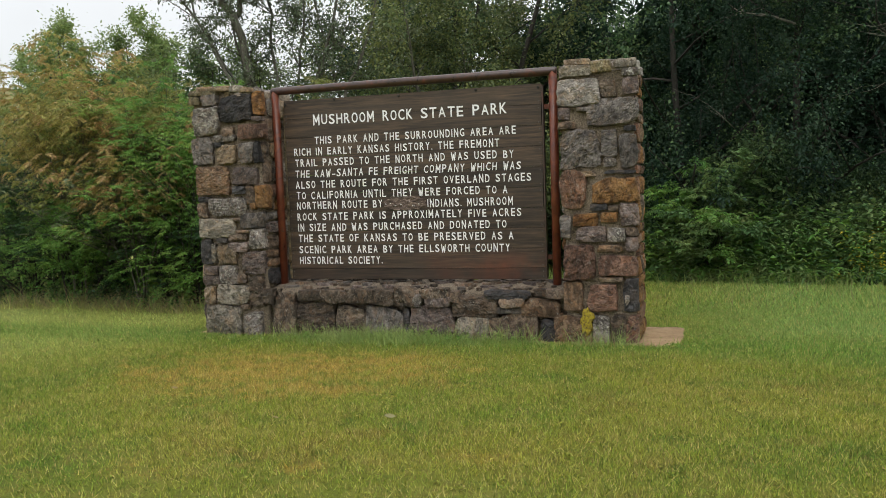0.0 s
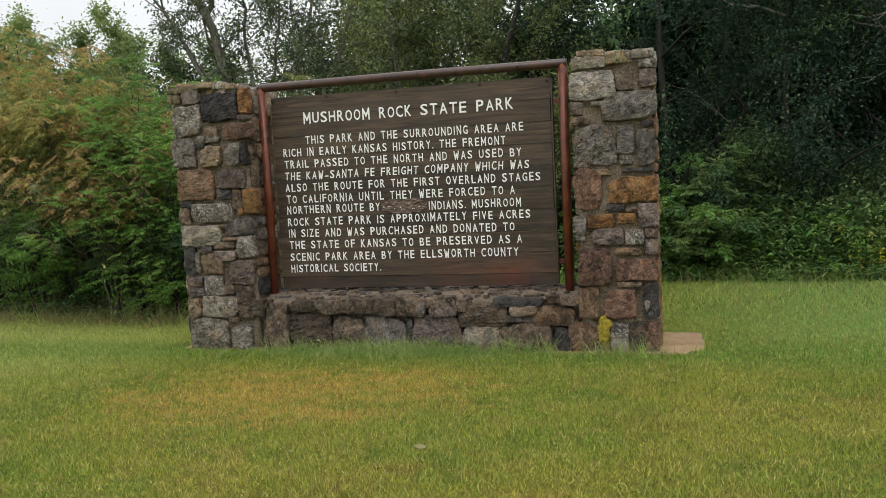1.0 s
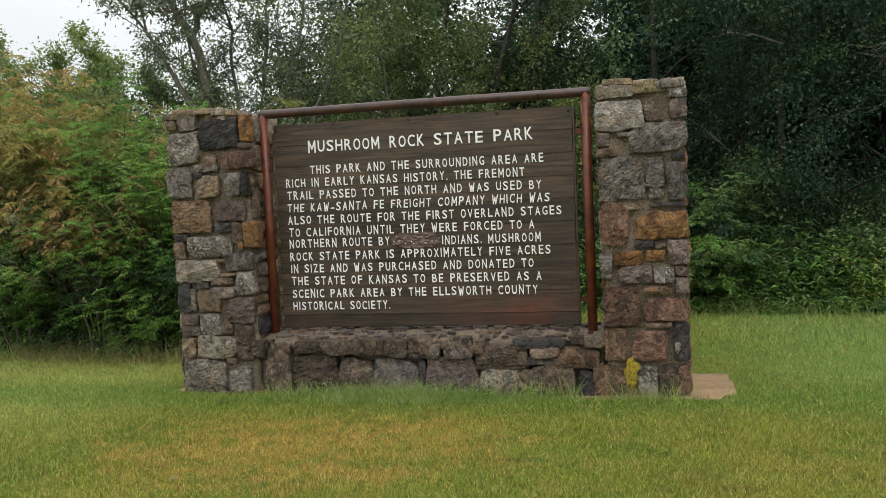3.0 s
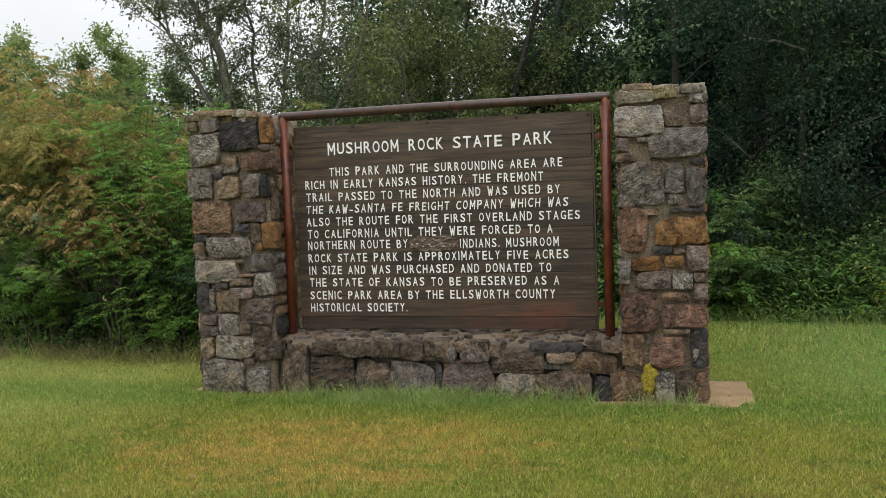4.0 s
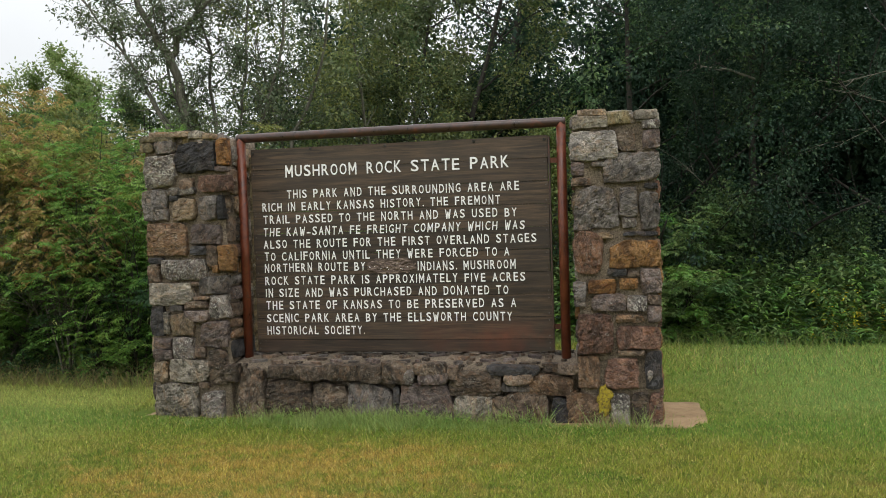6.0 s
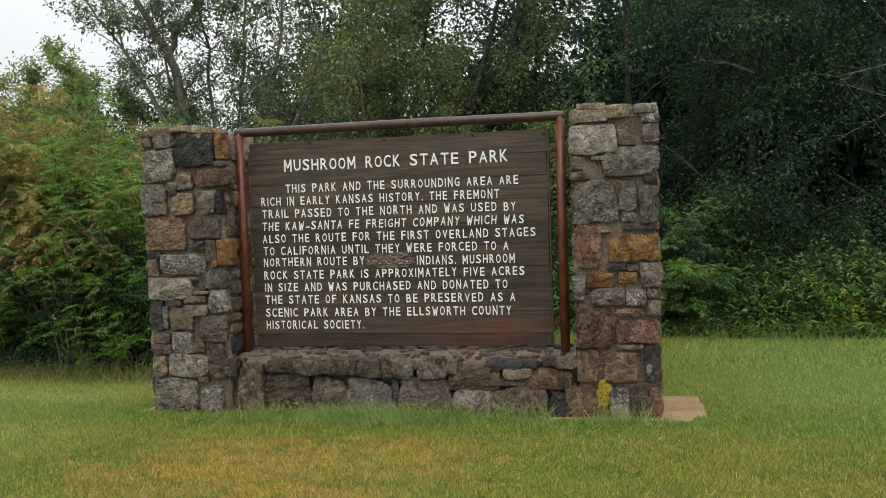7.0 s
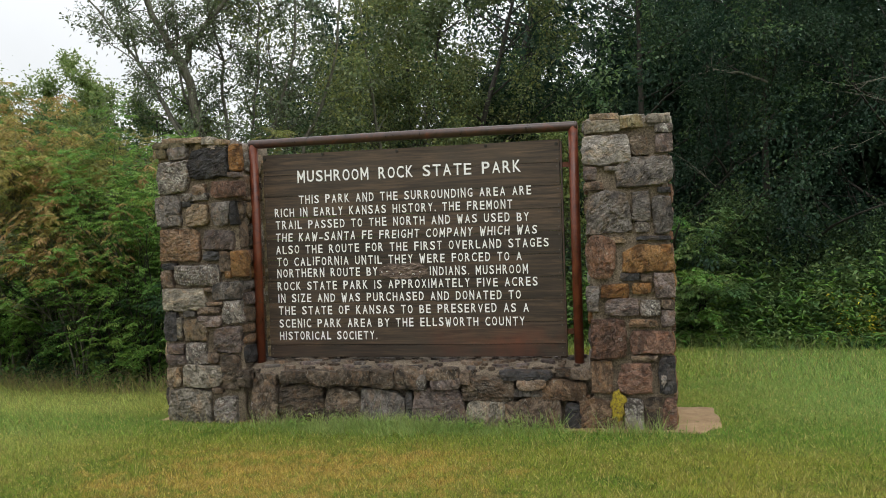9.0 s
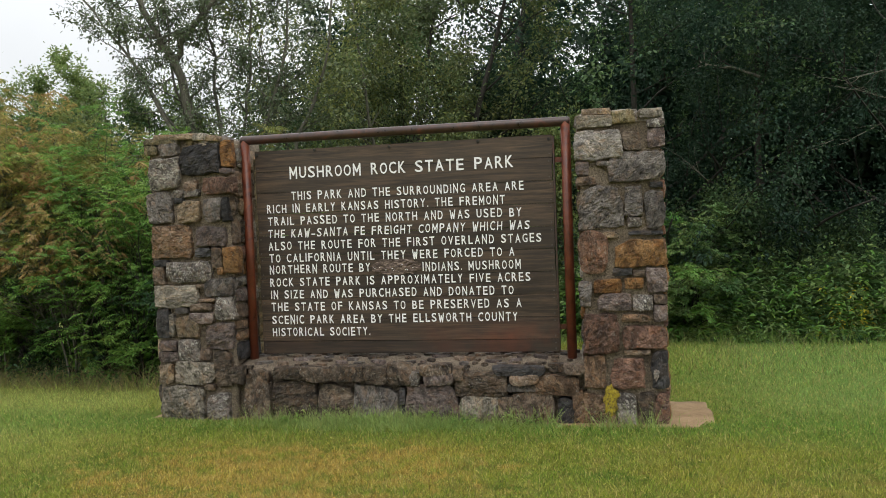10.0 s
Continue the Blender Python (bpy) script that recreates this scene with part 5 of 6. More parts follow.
def forked_tree():
    """The pale forked trunk beside the sign, with thin stems fanning from its foot."""
    rnd = random.Random(3)
    x, y = -2.75, 4.5
    z = float(gz(np.array(x), np.array(y)))
    into = thing("forked_tree", (x, y, z), "pale grey forked tree with sparse small grey-green leaves", "tree")
    wood, twigs = [], []

    def stem(points, r0, r1, shoots, reach):
        pts = [Vector(points[0])]
        for a, c in zip(points, points[1:]):
            for i in range(1, 5):
                pts.append(Vector(a).lerp(Vector(c), i / 4) + Vector((rnd.gauss(0, 0.02), rnd.gauss(0, 0.03), 0)))
        k = len(pts) - 1
        wood.append((pts, [r0 + (r1 - r0) * i / k for i in range(k + 1)]))
        for s in range(shoots):
            f = rnd.uniform(0.25, 1.0)
            i = min(k - 1, int(f * k))
            a = rnd.uniform(0, 2 * math.pi)
            w, t = grow(pts[i], (math.cos(a), math.sin(a), rnd.uniform(0.0, 0.9)), reach * rnd.uniform(0.6, 1.0), 0.012, 1, 0.5, rnd, 0.2, (4, 6))
            wood.extend(w)
            twigs.extend(t)

    stem([(-2.5, 4.5, z - 0.1), (-2.62, 4.5, 1.6), (-2.80, 4.5, 2.9), (-2.93, 4.5, 3.45), (-3.07, 4.5, 4.05)], 0.078, 0.062, 1, 0.5)
    stem([(-3.07, 4.5, 4.02), (-3.28, 4.45, 4.30), (-3.58, 4.4, 4.9), (-3.95, 4.4, 6.2)], 0.058, 0.03, 14, 1.0)
    stem([(-3.07, 4.5, 4.02), (-2.90, 4.55, 4.35), (-2.45, 4.6, 4.85), (-1.7, 4.7, 6.3)], 0.046, 0.026, 12, 1.0)
    stem([(-2.85, 4.3, z), (-2.95, 4.2, 2.9), (-3.6, 4.2, 4.0), (-4.30, 4.1, 4.95)], 0.035, 0.012, 14, 0.8)
    stem([(-2.85, 4.6, z), (-3.02, 4.7, 3.1), (-3.32, 4.8, 3.8), (-3.5, 4.9, 5.4)], 0.032, 0.012, 11, 0.8)
    stem([(-2.9, 4.4, z), (-3.1, 4.5, 3.0), (-3.85, 4.6, 4.1), (-4.2, 4.6, 5.6)], 0.03, 0.012, 13, 0.85)
    stem([(-2.6, 4.7, z), (-2.62, 4.8, 3.1), (-2.70, 4.9, 4.1), (-3.0, 5.0, 5.6)], 0.034, 0.014, 11, 0.9)
    stem([(-2.2, 4.9, z), (-2.0, 5.0, 3.0), (-1.7, 5.1, 3.9), (-1.6, 5.2, 5.6)], 0.038, 0.016, 12, 0.9)
    stem([(-2.3, 4.8, z), (-2.3, 4.9, 3.0), (-2.15, 5.0, 4.0), (-2.2, 5.1, 5.6)], 0.030, 0.014, 11, 0.9)
    stem([(-1.8, 5.0, z), (-1.5, 5.1, 2.9), (-1.1, 5.2, 3.9), (-0.9, 5.3, 5.4)], 0.034, 0.014, 11, 0.9)
    under(new("trunk", wood_mesh("trunk", wood, BARK)), into)
    for m, part_ in ((GREY_LEAF, 0), (GREY_LEAF, 1)):
        b0, d0 = twig_points(twigs[part_::2], 30, 0.09)
        nn = len(b0)
        under(new("crown", leaves("crown", b0, d0, rng.uniform(0.035, 0.065, nn), rng.uniform(0.02, 0.036, nn), m, fine=True)), into)


forked_tree()

# thin saplings between the forked tree and the dark wood
SAPL = "saplings"
for k, (x, y, h, s, mats, per) in enumerate((
        (-1.7, 6.2, 6.6, 2.2, (SAP_LEAF, GREY_LEAF), 26),
        (-2.9, 7.4, 6.8, 2.2, (GREY_LEAF, SAP_LEAF), 16),
        (-0.4, 6.4, 6.6, 2.2, (SAP_LEAF, MID_LEAF), 42),
        (0.7, 6.0, 3.4, 1.6, (SAP_LEAF, MID_LEAF), 34),
        (-0.3, 7.0, 5.4, 1.7, (SAP_LEAF, MID_LEAF), 34),
        (2.05, 6.3, 4.2, 0.7, (SAP_LEAF, LIGHT_LEAF), 30),
        (-0.9, 5.3, 3.0, 1.4, (LIGHT_LEAF, SAP_LEAF), 28))):
    tree((x, y), h, s, 0.05, mats, "thin sapling with light mid-green leaves", 90 + k, per=per, leaf=(0.062, 0.036), scatter=0.16, clear=0.12, group=SAPL, bark=BARK, fine=True)

# young light-green trees against the sky
for k, (x, y, h, s, per) in enumerate(((-6.1, 6.0, 5.7, 1.25, 44), (-5.7, 6.3, 5.4, 1.4, 40), (-6.95, 6.1, 4.8, 1.1, 44), (-5.0, 5.8, 5.0, 1.4, 38), (-4.2, 5.7, 5.1, 1.4, 36), (-3.6, 6.2, 5.0, 1.5, 32), (-7.7, 6.4, 5.7, 1.4, 40), (-6.5, 6.6, 5.0, 1.5, 44), (-7.3, 5.7, 5.8, 1.3, 44), (-8.6, 6.2, 5.4, 1.4, 40))):
    tree((x, y), h, s, 0.045, (LIGHT_LEAF, LIGHT_LEAF), "young tree with light green oval leaves against the sky", 110 + k, per=per, leaf=(0.064, 0.032), scatter=0.095, clear=0.12, group="young trees", bark=DARK_BARK, lift=0.5, fine=True)


def cedar(at, height, label, seed):
    """A thin pointed cedar, its sprays set in short upswept whorls."""
    rnd = random.Random(seed)
    x, y = at
    z = float(gz(np.array(x), np.array(y)))
    into = thing("cedar_tree", (x, y, z), label, "tree")
    wood, twigs = [([Vector((x, y, z)), Vector((x, y, z + height))], [0.08, 0.008])], []
    for k in range(90):
        f = k / 90
        a = rnd.uniform(0, 6.28)
        L_ = (1 - f) * height * 0.26 * rnd.uniform(0.6, 1.1) + 0.12
        p = Vector((x, y, z + height * (0.12 + 0.87 * f)))
        w, t = grow(p, (math.cos(a), math.sin(a), 0.75), L_, 0.012, 1, 0.4, rnd, 0.35, (3, 4))
        wood += w
        twigs += t
    under(new("trunk", wood_mesh("trunk", wood, BARK)), into)
    b0, d0 = twig_points(twigs, 15, 0.04)
    nn = len(b0)
    under(new("crown", leaves("crown", b0, d0, rng.uniform(0.05, 0.11, nn), rng.uniform(0.012, 0.022, nn), CEDAR_LEAF)), into)


cedar((-12.95, 12.0), 6.35, "thin pointed grey-green cedar standing above the bushes", 5)
cedar((-14.6, 12.6), 4.6, "small pointed grey-green cedar behind the bushes", 6)

# shrubs left of the sign
SHRUBS = "shrubs beside the sign"
sumac((-3.85, 2.1), 2.75, 0.78, (TURN_LEAF, OLIVE_LEAF, TURN_LEAF), "sumac shrub turning yellow and red at the top", 1, 2600, 0.27, (0.056, 0.016), 12, 0.72, group=SHRUBS, sag=0.9, gap=0.15, bark=BARK)
sumac((-4.9, 2.4), 2.7, 0.7, (OLIVE_LEAF, TURN_LEAF), "sumac shrub turning yellow and red at the top", 14, 1500, 0.27, (0.056, 0.016), 9, 0.68, group=SHRUBS, sag=0.9, gap=0.16, bark=BARK)
sumac((-6.4, 3.0), 1.75, 1.1, (TURN_LEAF, OLIVE_LEAF, FERN_LEAF), "sumac shrub turning yellow and red at the top", 2, 1400, 0.34, (0.052, 0.014), 8, 0.5, group=SHRUBS)
sumac((-2.4, 2.15), 2.55, 0.45, (FERN_LEAF, FERN_LEAF, FERN_LEAF), "bright green feathery sumac shrub beside the pillar", 3, 2400, 0.36, (0.046, 0.012), 9, 0.25, group=SHRUBS, sag=0.3, gap=0.22)
sumac((-1.25, 2.5), 2.1, 0.8, (FERN_LEAF, FERN_LEAF), "bright green feathery sumac shrub beside the pillar", 4, 1360, 0.42, (0.052, 0.013), 7, 0.2, group=SHRUBS)
sumac((-3.1, 3.0), 2.7, 1.2, (GREYED_LEAF, FERN_LEAF, OLIVE_LEAF), "green sumac shrub with arching leaves", 5, 2040, 0.40, (0.054, 0.014), 8, 0.3, group=SHRUBS)
sumac((-4.2, 1.95), 1.3, 0.75, (FERN_LEAF, DEEP_SHADE_LEAF, FERN_LEAF), "green sumac shrub with arching leaves", 11, 800, 0.40, (0.054, 0.014), 8, 0.25, group=SHRUBS)
sumac((-4.5, 2.1), 1.25, 1.2, (DEEP_SHADE_LEAF, DEEP_SHADE_LEAF, FERN_LEAF), "low feathery shrub at the lawn's edge, deep green darkened for shade", 6, 900, 0.40, (0.052, 0.013), 8, 0.05, group=SHRUBS)
sumac((-2.45, 1.9), 1.2, 0.7, (DEEP_SHADE_LEAF, FERN_LEAF), "low feathery shrub at the lawn's edge, deep green darkened for shade", 7, 560, 0.40, (0.052, 0.013), 7, 0.05, group=SHRUBS)
sumac((-1.75, 1.75), 1.15, 0.5, (DEEP_SHADE_LEAF, FERN_LEAF), "low feathery shrub at the lawn's edge, deep green darkened for shade", 8, 400, 0.36, (0.060, 0.014), 6, 0.05, group=SHRUBS)
sumac((-5.9, 2.2), 1.5, 1.2, (DEEP_SHADE_LEAF, FERN_LEAF), "low feathery shrub at the lawn's edge, deep green darkened for shade", 9, 800, 0.40, (0.052, 0.013), 8, 0.05, group=SHRUBS)
sumac((-3.2, 2.45), 2.25, 0.8, (GREYED_LEAF, GREYED_LEAF, OLIVE_LEAF), "grey-green thinning shrub with bare grey twigs", 12, 560, 0.30, (0.050, 0.013), 9, 0.45, group=SHRUBS)
sumac((-2.74, 1.45), 1.75, 0.24, (RUSSET_LEAF, TURN_LEAF), "withered shrub branch with brown curled leaves", 10, 420, 0.24, (0.064, 0.017), 5, 0.66, group=SHRUBS, sag=1.0, gap=0.13, bark=BARK)
sumac((-3.7, 1.55), 1.75, 0.40, (TURN_LEAF, OLIVE_LEAF), "sumac branch with drooping yellow-brown leaflets", 13, 170, 0.28, (0.064, 0.018), 4, 0.74, group=SHRUBS, sag=0.9, gap=0.14, bark=BARK)
sumac((-3.12, 1.8), 1.95, 0.4, (GREYED_LEAF, OLIVE_LEAF, GREYED_LEAF), "grey-green thinning shrub with bare grey twigs", 15, 620, 0.27, (0.050, 0.014), 7, 0.45, group=SHRUBS, sag=0.5, gap=0.19, bark=BARK)
for k, (x, y, h, sp, fronds_) in enumerate(((-2.35, 1.62, 1.2, 0.34, 260), (-3.8, 1.5, 1.2, 0.4, 420), (-2.0, 1.58, 0.75, 0.28, 150), (-3.2, 1.7, 0.7, 0.3, 110), (-4.6, 1.6, 1.0, 0.4, 220), (-1.95, 1.5, 1.9, 0.26, 420))):
    sumac((x, y), h, sp, (FERN_LEAF, FERN_LEAF), "bright green feathery sumac shoots at the lawn's edge", 50 + k, fronds_, 0.34, (0.050, 0.013), 5, 0.25, group=SHRUBS)
for k, (x, y, h, sp) in enumerate(((-2.75, 1.75, 0.85, 0.42), (-2.1, 1.7, 0.55, 0.35), (-3.9, 1.75, 0.6, 0.4))):
    tree((x, y), h, sp, 0.012, (WEED_LEAF, FERN_LEAF), "small broad-leaved bush at the foot of the sumacs", 170 + k, per=12, leaf=(0.075, 0.040), scatter=0.06, clear=0.1, stems=4, group=SHRUBS, name="shrub", depth=2)
for k, (x, y, s) in enumerate(((-1.5, 1.8, 0.45), (-2.4, 1.75, 0.5), (-3.4, 1.8, 0.5), (-4.5, 1.8, 0.6), (-5.6, 1.85, 0.6))):
    sumac((x, y), 0.62, s, (DEEP_SHADE_LEAF, FERN_LEAF), "low green leafy growth at the foot of the shrubs", 30 + k, 240, 0.24, (0.042, 0.012), 6, 0.0, group=SHRUBS)
for k, (x, y, h, s) in enumerate(((-3.9, 4.3, 4.3, 1.6), (-5.6, 4.4, 3.3, 1.7), (-1.9, 3.9, 2.9, 1.4), (-7.6, 4.2, 2.6, 1.7), (-0.6, 4.2, 2.4, 1.3), (-4.8, 4.8, 4.4, 1.5), (-3.0, 4.9, 4.1, 1.4))):
    tree((x, y), h, s, 0.04, (MID_LEAF, COOL_LEAF), "dense green shrub behind the sumacs", 130 + k, per=30, leaf=(0.075, 0.034), scatter=0.16, clear=0.03, stems=4, group=SHRUBS, name="shrub", depth=2)

# shrubs and weeds right of the sign
EDGE = "shrubs at the wood's edge"
sumac((3.9, 5.2), 1.3, 0.5, (WEED_LEAF, FERN_LEAF, WEED_LEAF), "light green sumac shrub with browning tips", 20, 1000, 0.34, (0.070, 0.020), 7, 0.1, group=EDGE)
for k, (x, y, h, s, mats) in enumerate(((5.2, 6.6, 2.2, 1.5, (SHADED_LEAF, COOL_LEAF)), (6.6, 6.6, 1.9, 1.4, (COOL_LEAF, SHADED_LEAF)), (8.2, 6.8, 2.3, 1.6, (SHADED_LEAF, COOL_LEAF)), (2.6, 6.4, 1.9, 1.4, (SHADED_LEAF, COOL_LEAF)), (4.5, 6.7, 2.7, 1.3, (COOL_LEAF, COOL_LEAF)), (6.0, 6.4, 1.4, 1.2, (COOL_LEAF, WEED_LEAF)), (9.8, 7.0, 2.0, 1.5, (COOL_LEAF, COOL_LEAF)), (3.3, 7.0, 3.6, 1.7, (SHADED_LEAF, SHADED_LEAF)), (4.7, 7.6, 4.8, 2.0, (SHADED_LEAF, SHADED_LEAF)), (7.2, 7.6, 4.2, 2.0, (SHADED_LEAF, SHADED_LEAF)))):
    tree((x, y), h, s, 0.03, mats, "leafy dark green shrub at the wood's edge", 150 + k, per=44, leaf=(0.056, 0.036), scatter=0.16, clear=0.03, stems=5, group=EDGE, name="shrub", depth=2)
weeds("weeds", "leafy green weeds along the wood's edge", 2.0, 10.0, 4.98, 5.7, 0.75, 1.3, 2400, (WEED_LEAF, FERN_LEAF, WEED_LEAF), (0.105, 0.036), 11)
weeds("weeds", "tall broad-leaved weeds in the edge of the wood", 2.4, 10.0, 5.25, 5.75, 0.9, 1.6, 620, (WEED_LEAF, COOL_LEAF, WEED_LEAF), (0.13, 0.055), 16)
weeds("weeds", "low lance-leaved weeds beside the lawn", 3.0, 9.0, 4.85, 5.2, 0.15, 0.4, 700, (WEED_LEAF, FERN_LEAF), (0.12, 0.028), 19)
# shade below the trees is put into these dark leaf colours
weeds("undergrowth", "undergrowth below the trees, coloured dark for their shade", -1.0, 12.0, 6.0, 9.5, 0.6, 2.4, 1300, (SHADED_LEAF, DEEP_SHADE_LEAF), (0.15, 0.07), 12)
weeds("weeds", "green weeds at the foot of the shrubs", -7.5, -0.9, 1.36, 1.9, 0.14, 0.48, 1000, (WEED_LEAF, FERN_LEAF, DEEP_SHADE_LEAF), (0.075, 0.024), 13)
weeds("goldenrod", "yellow-flowering goldenrod clump in the weeds", 5.6, 7.4, 4.9, 5.35, 0.6, 1.0, 150, (FERN_LEAF, BLOOM, OLIVE_LEAF), (0.055, 0.020), 14)
weeds("goldenrod", "small yellow-flowering goldenrod clump", 5.3, 5.8, 4.85, 5.1, 0.2, 0.35, 18, (FERN_LEAF, BLOOM), (0.05, 0.02), 15)


def far_wood():
    """Leaf masses, coloured dark for shade, that close the wood behind the rear trees."""
    r = np.random.default_rng(17)
    n_ = 75000
    x, y, z = r.uniform(-3, 30, n_), r.uniform(9.3, 24, n_), 11 * r.random(n_) ** 1.5
    dens = np.sin(x * 1.1 + 0.6 * z) * np.sin(y * 0.9 - z * 0.7) * np.sin(z * 1.3 + x * 0.4)
    keep = (dens > -0.45) & (z < 3.0 + np.clip(x + 1.5, 0, 7) * 0.95)
    b0 = np.stack([x, y, z + gz(x, y)], 1)[keep]
    # thicker low growth behind the front trees
    n2 = 30000
    x2, y2 = r.uniform(-2.0, 10.0, n2), r.uniform(9.8, 13.0, n2)
    z2 = r.uniform(0.15, 1.0, n2) * (4.0 + 0.35 * np.clip(x2, -1, 5) + 0.5 * np.sin(2.1 * x2))
    b0 = np.concatenate([b0, np.stack([x2, y2, z2], 1)])
    into = thing("far_wood", (12, 16, 0), "closed foliage deep in the wood, coloured dark for shade", "woods", kind="stuff")
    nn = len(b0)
    under(new("foliage", leaves("foliage", b0, r.normal(size=(nn, 3)), r.uniform(0.15, 0.34, nn), r.uniform(0.10, 0.2, nn), SHADED_LEAF)), into)


far_wood()


def bare_branch(points, r, label, seed):
    rnd = random.Random(seed)
    into = thing("bare_branch", points[0], label, "branch")
    pts = [Vector(p) for p in points]
    under(new("limb", wood_mesh("limb", [(pts, [0.72 * r * (1 - 0.7 * i / (len(pts) - 1)) for i in range(len(pts))])], BARK)), into)
    for k in range(4):
        i = rnd.randint(1, len(pts) - 1)
        w, t = grow(pts[i], (pts[-1] - pts[0]).normalized() + Vector((rnd.gauss(0, 0.4), rnd.gauss(0, 0.4), rnd.gauss(0, 0.4))), 0.4, r * 0.4, 0, 0.4, rnd)
        under(new("twig", wood_mesh("twig", w, BARK)), into)


bare_branch([(-3.55, 1.75, 1.05), (-3.35, 1.72, 1.17), (-3.18, 1.7, 1.24), (-3.0, 1.7, 1.28)], 0.014, "bare grey stick among the shrub leaves", 7)
bare_branch([(-3.6, 1.8, 1.2), (-3.3, 1.75, 1.12), (-3.05, 1.72, 1.10)], 0.009, "bare grey stick among the shrub leaves", 8)
rnd = random.Random(21)
for k in range(8):
    x, y, z = rnd.uniform(-4.0, -3.2), rnd.uniform(1.65, 1.85), rnd.uniform(1.65, 1.95)
    pts = [(x, y, z)]
    dx, dz = rnd.uniform(-0.1, 0.1), rnd.uniform(0.06, 0.13)
    for i in range(4):
        dx, dz = dx + rnd.uniform(-0.06, 0.06), dz + rnd.uniform(-0.04, 0.04)
        pts.append((pts[-1][0] + dx, y + rnd.uniform(-0.02, 0.02), pts[-1][2] + dz))
    bare_branch(pts, rnd.uniform(0.007, 0.011), "bare grey twig under the turning sumac leaves", 40 + k)
bare_branch([(6.6, 5.6, 3.38), (6.42, 5.6, 3.34), (6.19, 5.6, 3.30), (5.97, 5.6, 3.25)], 0.014, "thin bare grey branch in front of the dark wood", 1)
bare_branch([(6.6, 5.6, 2.96), (6.41, 5.6, 3.02), (6.16, 5.6, 3.12), (5.89, 5.6, 3.19)], 0.010, "thin bare grey branch in front of the dark wood", 2)
bare_branch([(6.6, 5.6, 2.74), (6.41, 5.6, 2.64), (6.07, 5.6, 2.475), (5.84, 5.6, 2.47)], 0.011, "thin bare grey branch in front of the dark wood", 3)
bare_branch([(5.10, 6.6, 3.53), (4.72, 6.6, 3.70), (4.38, 6.6, 3.76), (4.03, 6.6, 3.71)], 0.035, "arched bare grey limb among the dark leaves", 4)
bare_branch([(4.20, 5.2, 1.97), (4.085, 5.2, 2.09), (3.86, 5.2, 2.31), (3.64, 5.2, 2.46)], 0.009, "thin bare twig beside the pillar", 5)

# ---- lawn ----
def lawn():
    into = thing("lawn_grass", (1.5, -2, 0), "short mown lawn grass, green mixed with straw", "grass", kind="stuff")
    for x0, x1, y0, y1, count, h0, h1, w_b in ((-3.0, 7.5, -5.2, -1.0, 560000, 0.016, 0.040, 0.0052), (-4.5, 8.0, -1.0, 2.2, 250000, 0.020, 0.048, 0.0052), (-6.5, 9.5, 2.2, 5.3, 120000, 0.03, 0.075, 0.0085)):
        x, y = rng.uniform(x0, x1, count), rng.uniform(y0, y1, count)
        keep = ~((x > -1.0) & (x < 3.60 + 0.05 * np.sin(9 * y)) & (y > np.where(x > 3.3, -0.355, np.where(x > 2.4, -0.325, -0.27)) + 0.03 * np.sin(7 * x)) & (y < 0.50 + 0.03 * np.sin(8 * x)))
        # the blades thin out towards the outer edges
        out = np.maximum(np.maximum(x0 + 1.6 - x, x - x1 + 1.6), np.maximum(y0 + 1.7 - y, 0) if y0 < -2 else 0)
        keep &= rng.random(count) > np.clip(out / 1.6, 0, 1) ** 0.6
        x, y = x[keep], y[keep]
        tuft = 0.8 + 0.4 * (0.5 + 0.5 * np.sin(x * 5.1 + 2 * np.sin(y * 3.3)) * np.sin(y * 6.2 + x))
        under(new("blades", blades("blades", x, y, rng.uniform(h0, h1, len(x)) * tuft, w_b * rng.uniform(0.6, 1.3, len(x)), BLADE, 0.5)), into)
    return into


lawn()


def tall_grass(name, label, x, y, h, w_b, mat, lean=0.35):
    into = thing(name, (float(np.mean(x)), float(np.mean(y)), float(gz(np.mean(x), np.mean(y)))), label, "grass", kind="stuff")
    under(new("blades", blades("blades", x, y, h, w_b, mat, lean)), into)


weeds("weeds", "small green broad-leaved weeds at the foot of the stone wall", 0.3, 2.5, -0.46, -0.33, 0.05, 0.14, 45, (FERN_LEAF, TALL), (0.038, 0.012), 22)
weeds("clover", "pale low broad-leaved weeds scattered in the lawn", -2.0, 6.5, -4.6, 0.6, 0.010, 0.035, 1200, (BLADE, BLADE), (0.018, 0.008), 18)


def fallen_leaf(x, y, size, mat, label, turn):
    """One curled dry leaf lying on the grass."""
    z = float(gz(np.array(x), np.array(y))) + 0.035
    into = thing("fallen_leaf", (x, y, z), label, "leaf")
    bm = bmesh.new()
    rows = []
    for i in range(7):
        u = i / 6
        half = size * 0.32 * math.sin(math.pi * min(1, u * 0.92 + 0.06)) + 0.0006
        lift = 0.25 * size * (u - 0.5) ** 2
        rows.append([bm.verts.new(((u - 0.5) * size, s_ * half, lift + 0.18 * half * abs(s_))) for s_ in (-1, 0, 1)])
    for r0, r1 in zip(rows, rows[1:]):
        for k_ in range(2):
            bm.faces.new((r0[k_], r1[k_], r1[k_ + 1], r0[k_ + 1]))
    bmesh.ops.rotate(bm, verts=bm.verts[:], cent=(0, 0, 0), matrix=Euler((0.3, 0.15, turn)).to_matrix())
    bmesh.ops.translate(bm, verts=bm.verts[:], vec=(x, y, z))
    bmesh.ops.solidify(bm, geom=bm.faces[:], thickness=0.0012)
    part("blade", bm, mat, into)


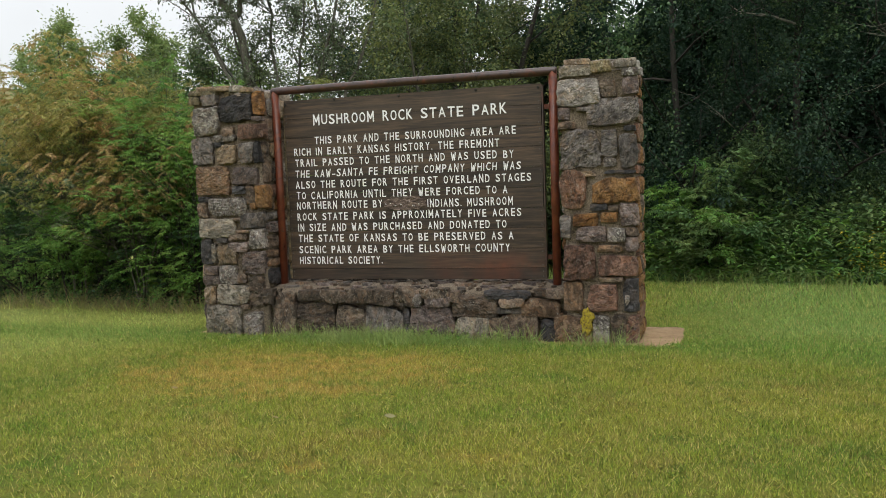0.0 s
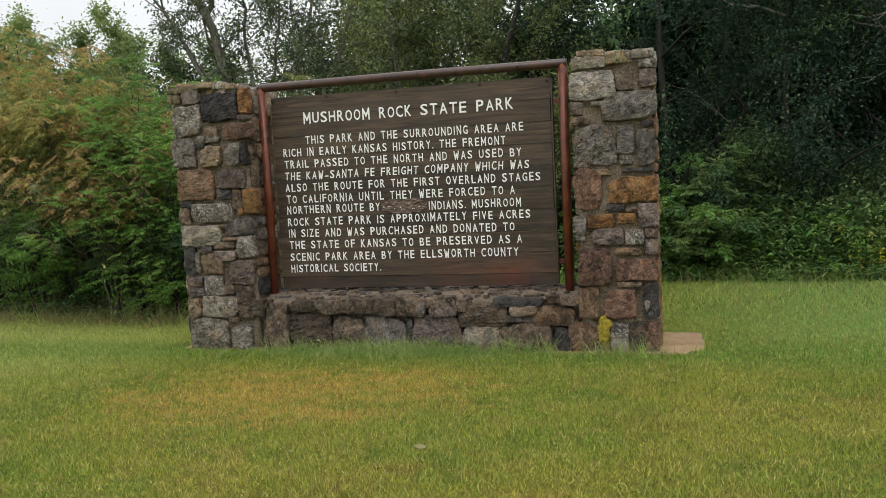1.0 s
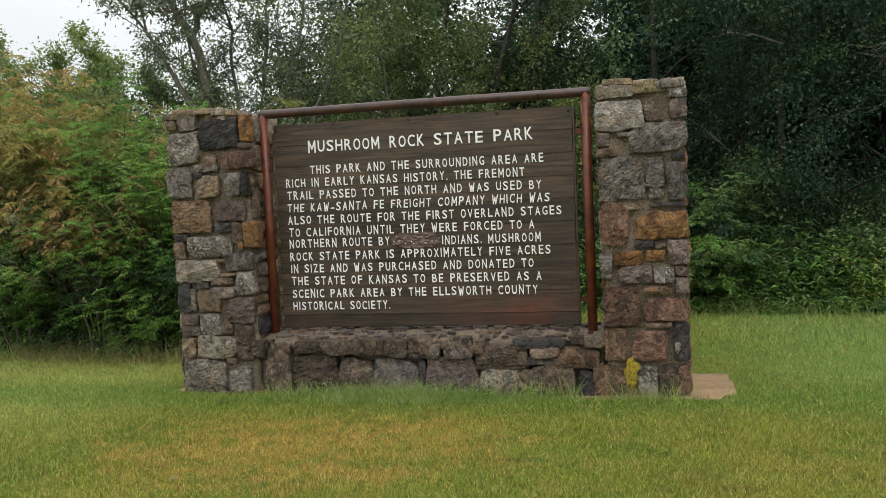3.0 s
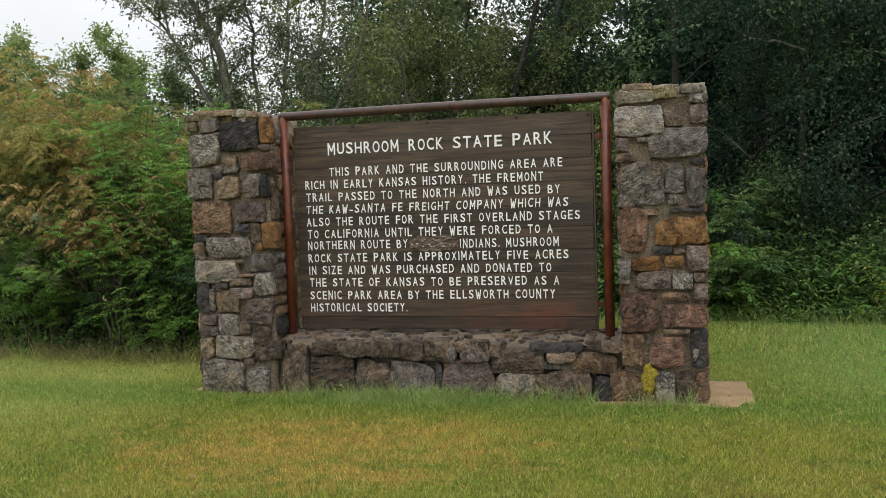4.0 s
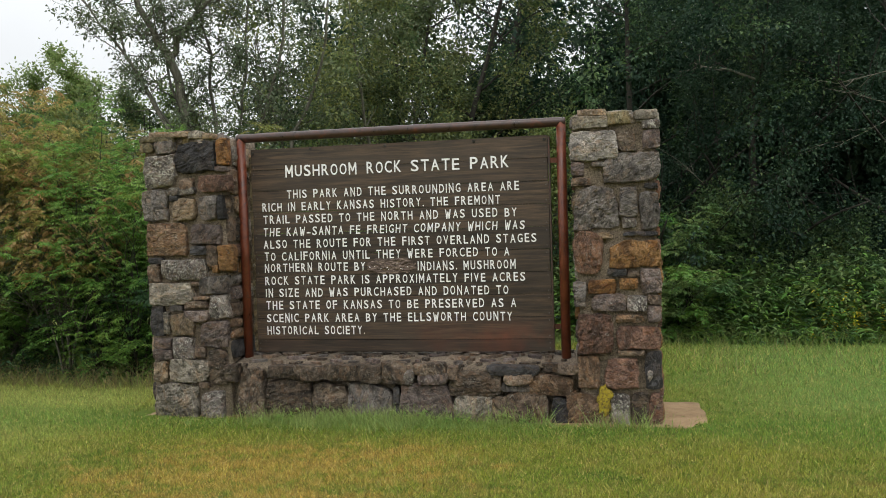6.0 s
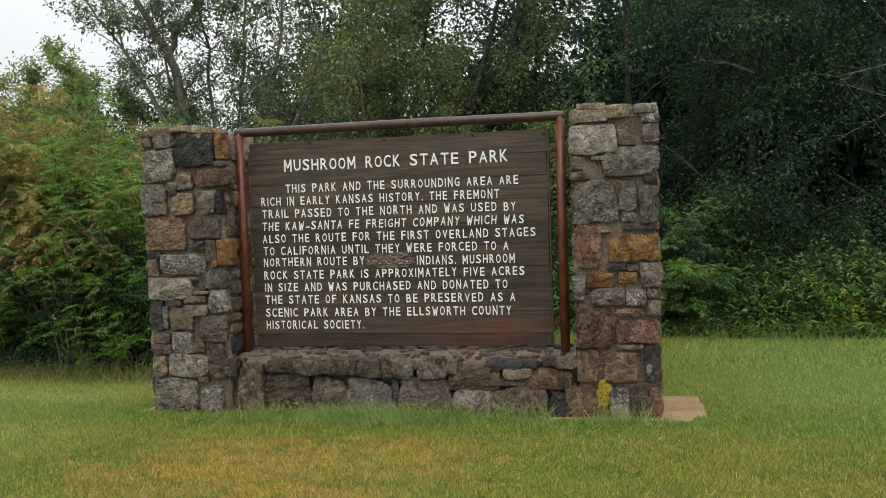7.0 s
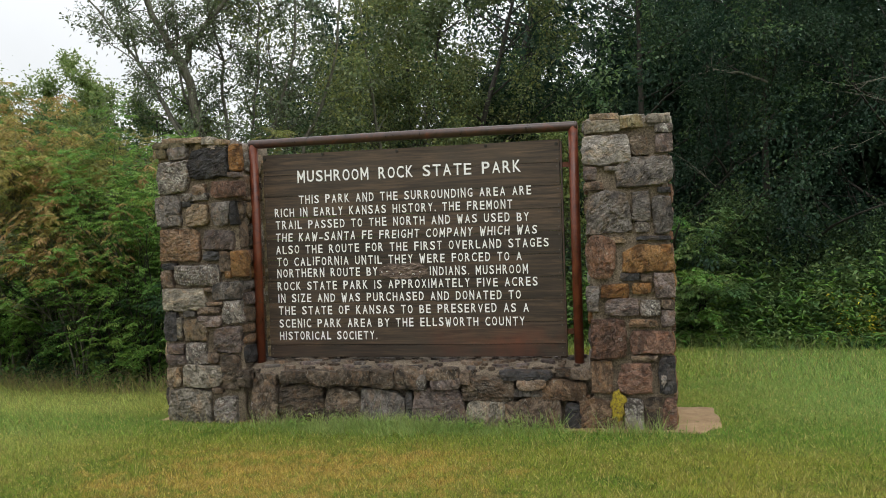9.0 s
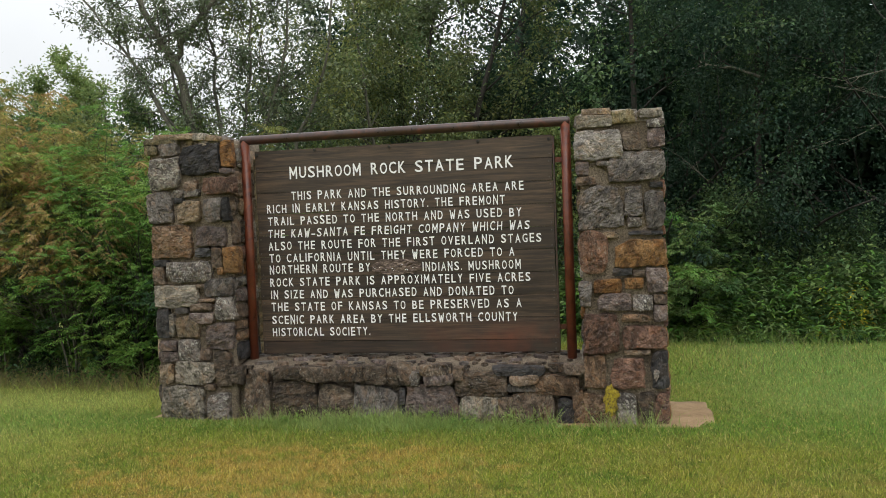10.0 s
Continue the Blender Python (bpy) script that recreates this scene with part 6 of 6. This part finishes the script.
fallen_leaf(2.23, -3.0, 0.062, STRAW, "pale dry leaf lying on the lawn", 0.4)
fallen_leaf(1.62, -3.15, 0.05, RUSSET_LEAF, "brown dry leaf lying on the lawn", 1.9)
fallen_leaf(3.35, -3.25, 0.05, RUSSET_LEAF, "brown dry leaf lying on the lawn", 2.7)
fallen_leaf(0.55, -2.55, 0.045, RUSSET_LEAF, "brown dry leaf lying on the lawn", 0.9)
fallen_leaf(2.45, -2.45, 0.04, STRAW, "pale dry leaf lying on the lawn", 2.2)
k = 7000
foot = np.clip(rng.normal(1.2, 0.85, k), -0.6, 3.2)
tall_grass("tall_grass", "unmown green grass along the foot of the wall", foot, -0.33 - np.abs(rng.normal(0, 0.13, k)), (0.03 + 0.12 * rng.random(k) ** 2) * (0.35 + 0.85 * np.exp(-((foot - 1.15) / 0.75) ** 2)), rng.uniform(0.004, 0.007, k), TALL, 0.6)
k = 5000
tall_grass("tall_grass", "tall grass fringing the wood's edge", rng.uniform(1.5, 11, k), 4.78 + np.abs(rng.normal(0, 0.25, k)), rng.uniform(0.07, 0.30, k), rng.uniform(0.006, 0.012, k), TALL, 0.4)
k = 1500
tall_grass("tall_grass", "tall grass fringing the shrubs", rng.uniform(-8, -0.8, k), 1.25 + np.abs(rng.normal(0, 0.18, k)), rng.uniform(0.06, 0.22, k), rng.uniform(0.005, 0.010, k), TALL, 0.45)
k = 900
clump = np.array([0.3, 0.5, 0.75, 0.95, 1.3, 1.5, 1.75, 2.15, 2.4, 2.95, 3.2])[rng.integers(0, 11, k)]
tall_grass("tall_grass", "long arching grass blades against the stone wall", clump + rng.normal(0, 0.10, k), -0.34 - np.abs(rng.normal(0, 0.06, k)), rng.uniform(0.08, 0.22, k), rng.uniform(0.004, 0.007, k), TALL, 0.5)
k = 260
tall_grass("dry_stalks", "thin straw stalks at the foot of the stone wall", rng.uniform(-0.7, 3.3, k), -0.30 - np.abs(rng.normal(0, 0.04, k)), rng.uniform(0.08, 0.2, k), rng.uniform(0.003, 0.005, k), STRAW, 0.6)
k = 2200
tall_grass("dry_stalks", "straw-coloured dead grass at the foot of the shrubs", rng.uniform(-8, -1.0, k), 1.28 + np.abs(rng.normal(0, 0.14, k)), 0.08 + 0.3 * rng.random(k) ** 2, rng.uniform(0.004, 0.008, k), STRAW, 0.4)
k = 900
tall_grass("dry_stalks", "thin arching straw grass before the shrubs", rng.uniform(-6, -0.9, k), 1.08 + np.abs(rng.normal(0, 0.12, k)), 0.12 + 0.24 * rng.random(k), rng.uniform(0.003, 0.006, k), STRAW, 0.7)
k = 1200
tall_grass("tall_grass", "unmown green grass under the shrubs", rng.uniform(-7, -0.8, k), 1.10 + np.abs(rng.normal(0, 0.16, k)), 0.05 + 0.20 * rng.random(k) ** 2, rng.uniform(0.005, 0.010, k), BLADE, 0.5)
k = 800
tall_grass("dry_stalks", "pale dry seed stalks standing in the grass", np.concatenate([rng.uniform(-8, -1.2, k), rng.uniform(3.6, 8, k // 3)]), np.concatenate([rng.uniform(1.3, 1.9, k), rng.uniform(2.0, 5.2, k // 3)]), np.concatenate([rng.uniform(0.2, 0.55, k), rng.uniform(0.12, 0.35, k // 3)]), rng.uniform(0.004, 0.007, k + k // 3), STRAW, 0.3)
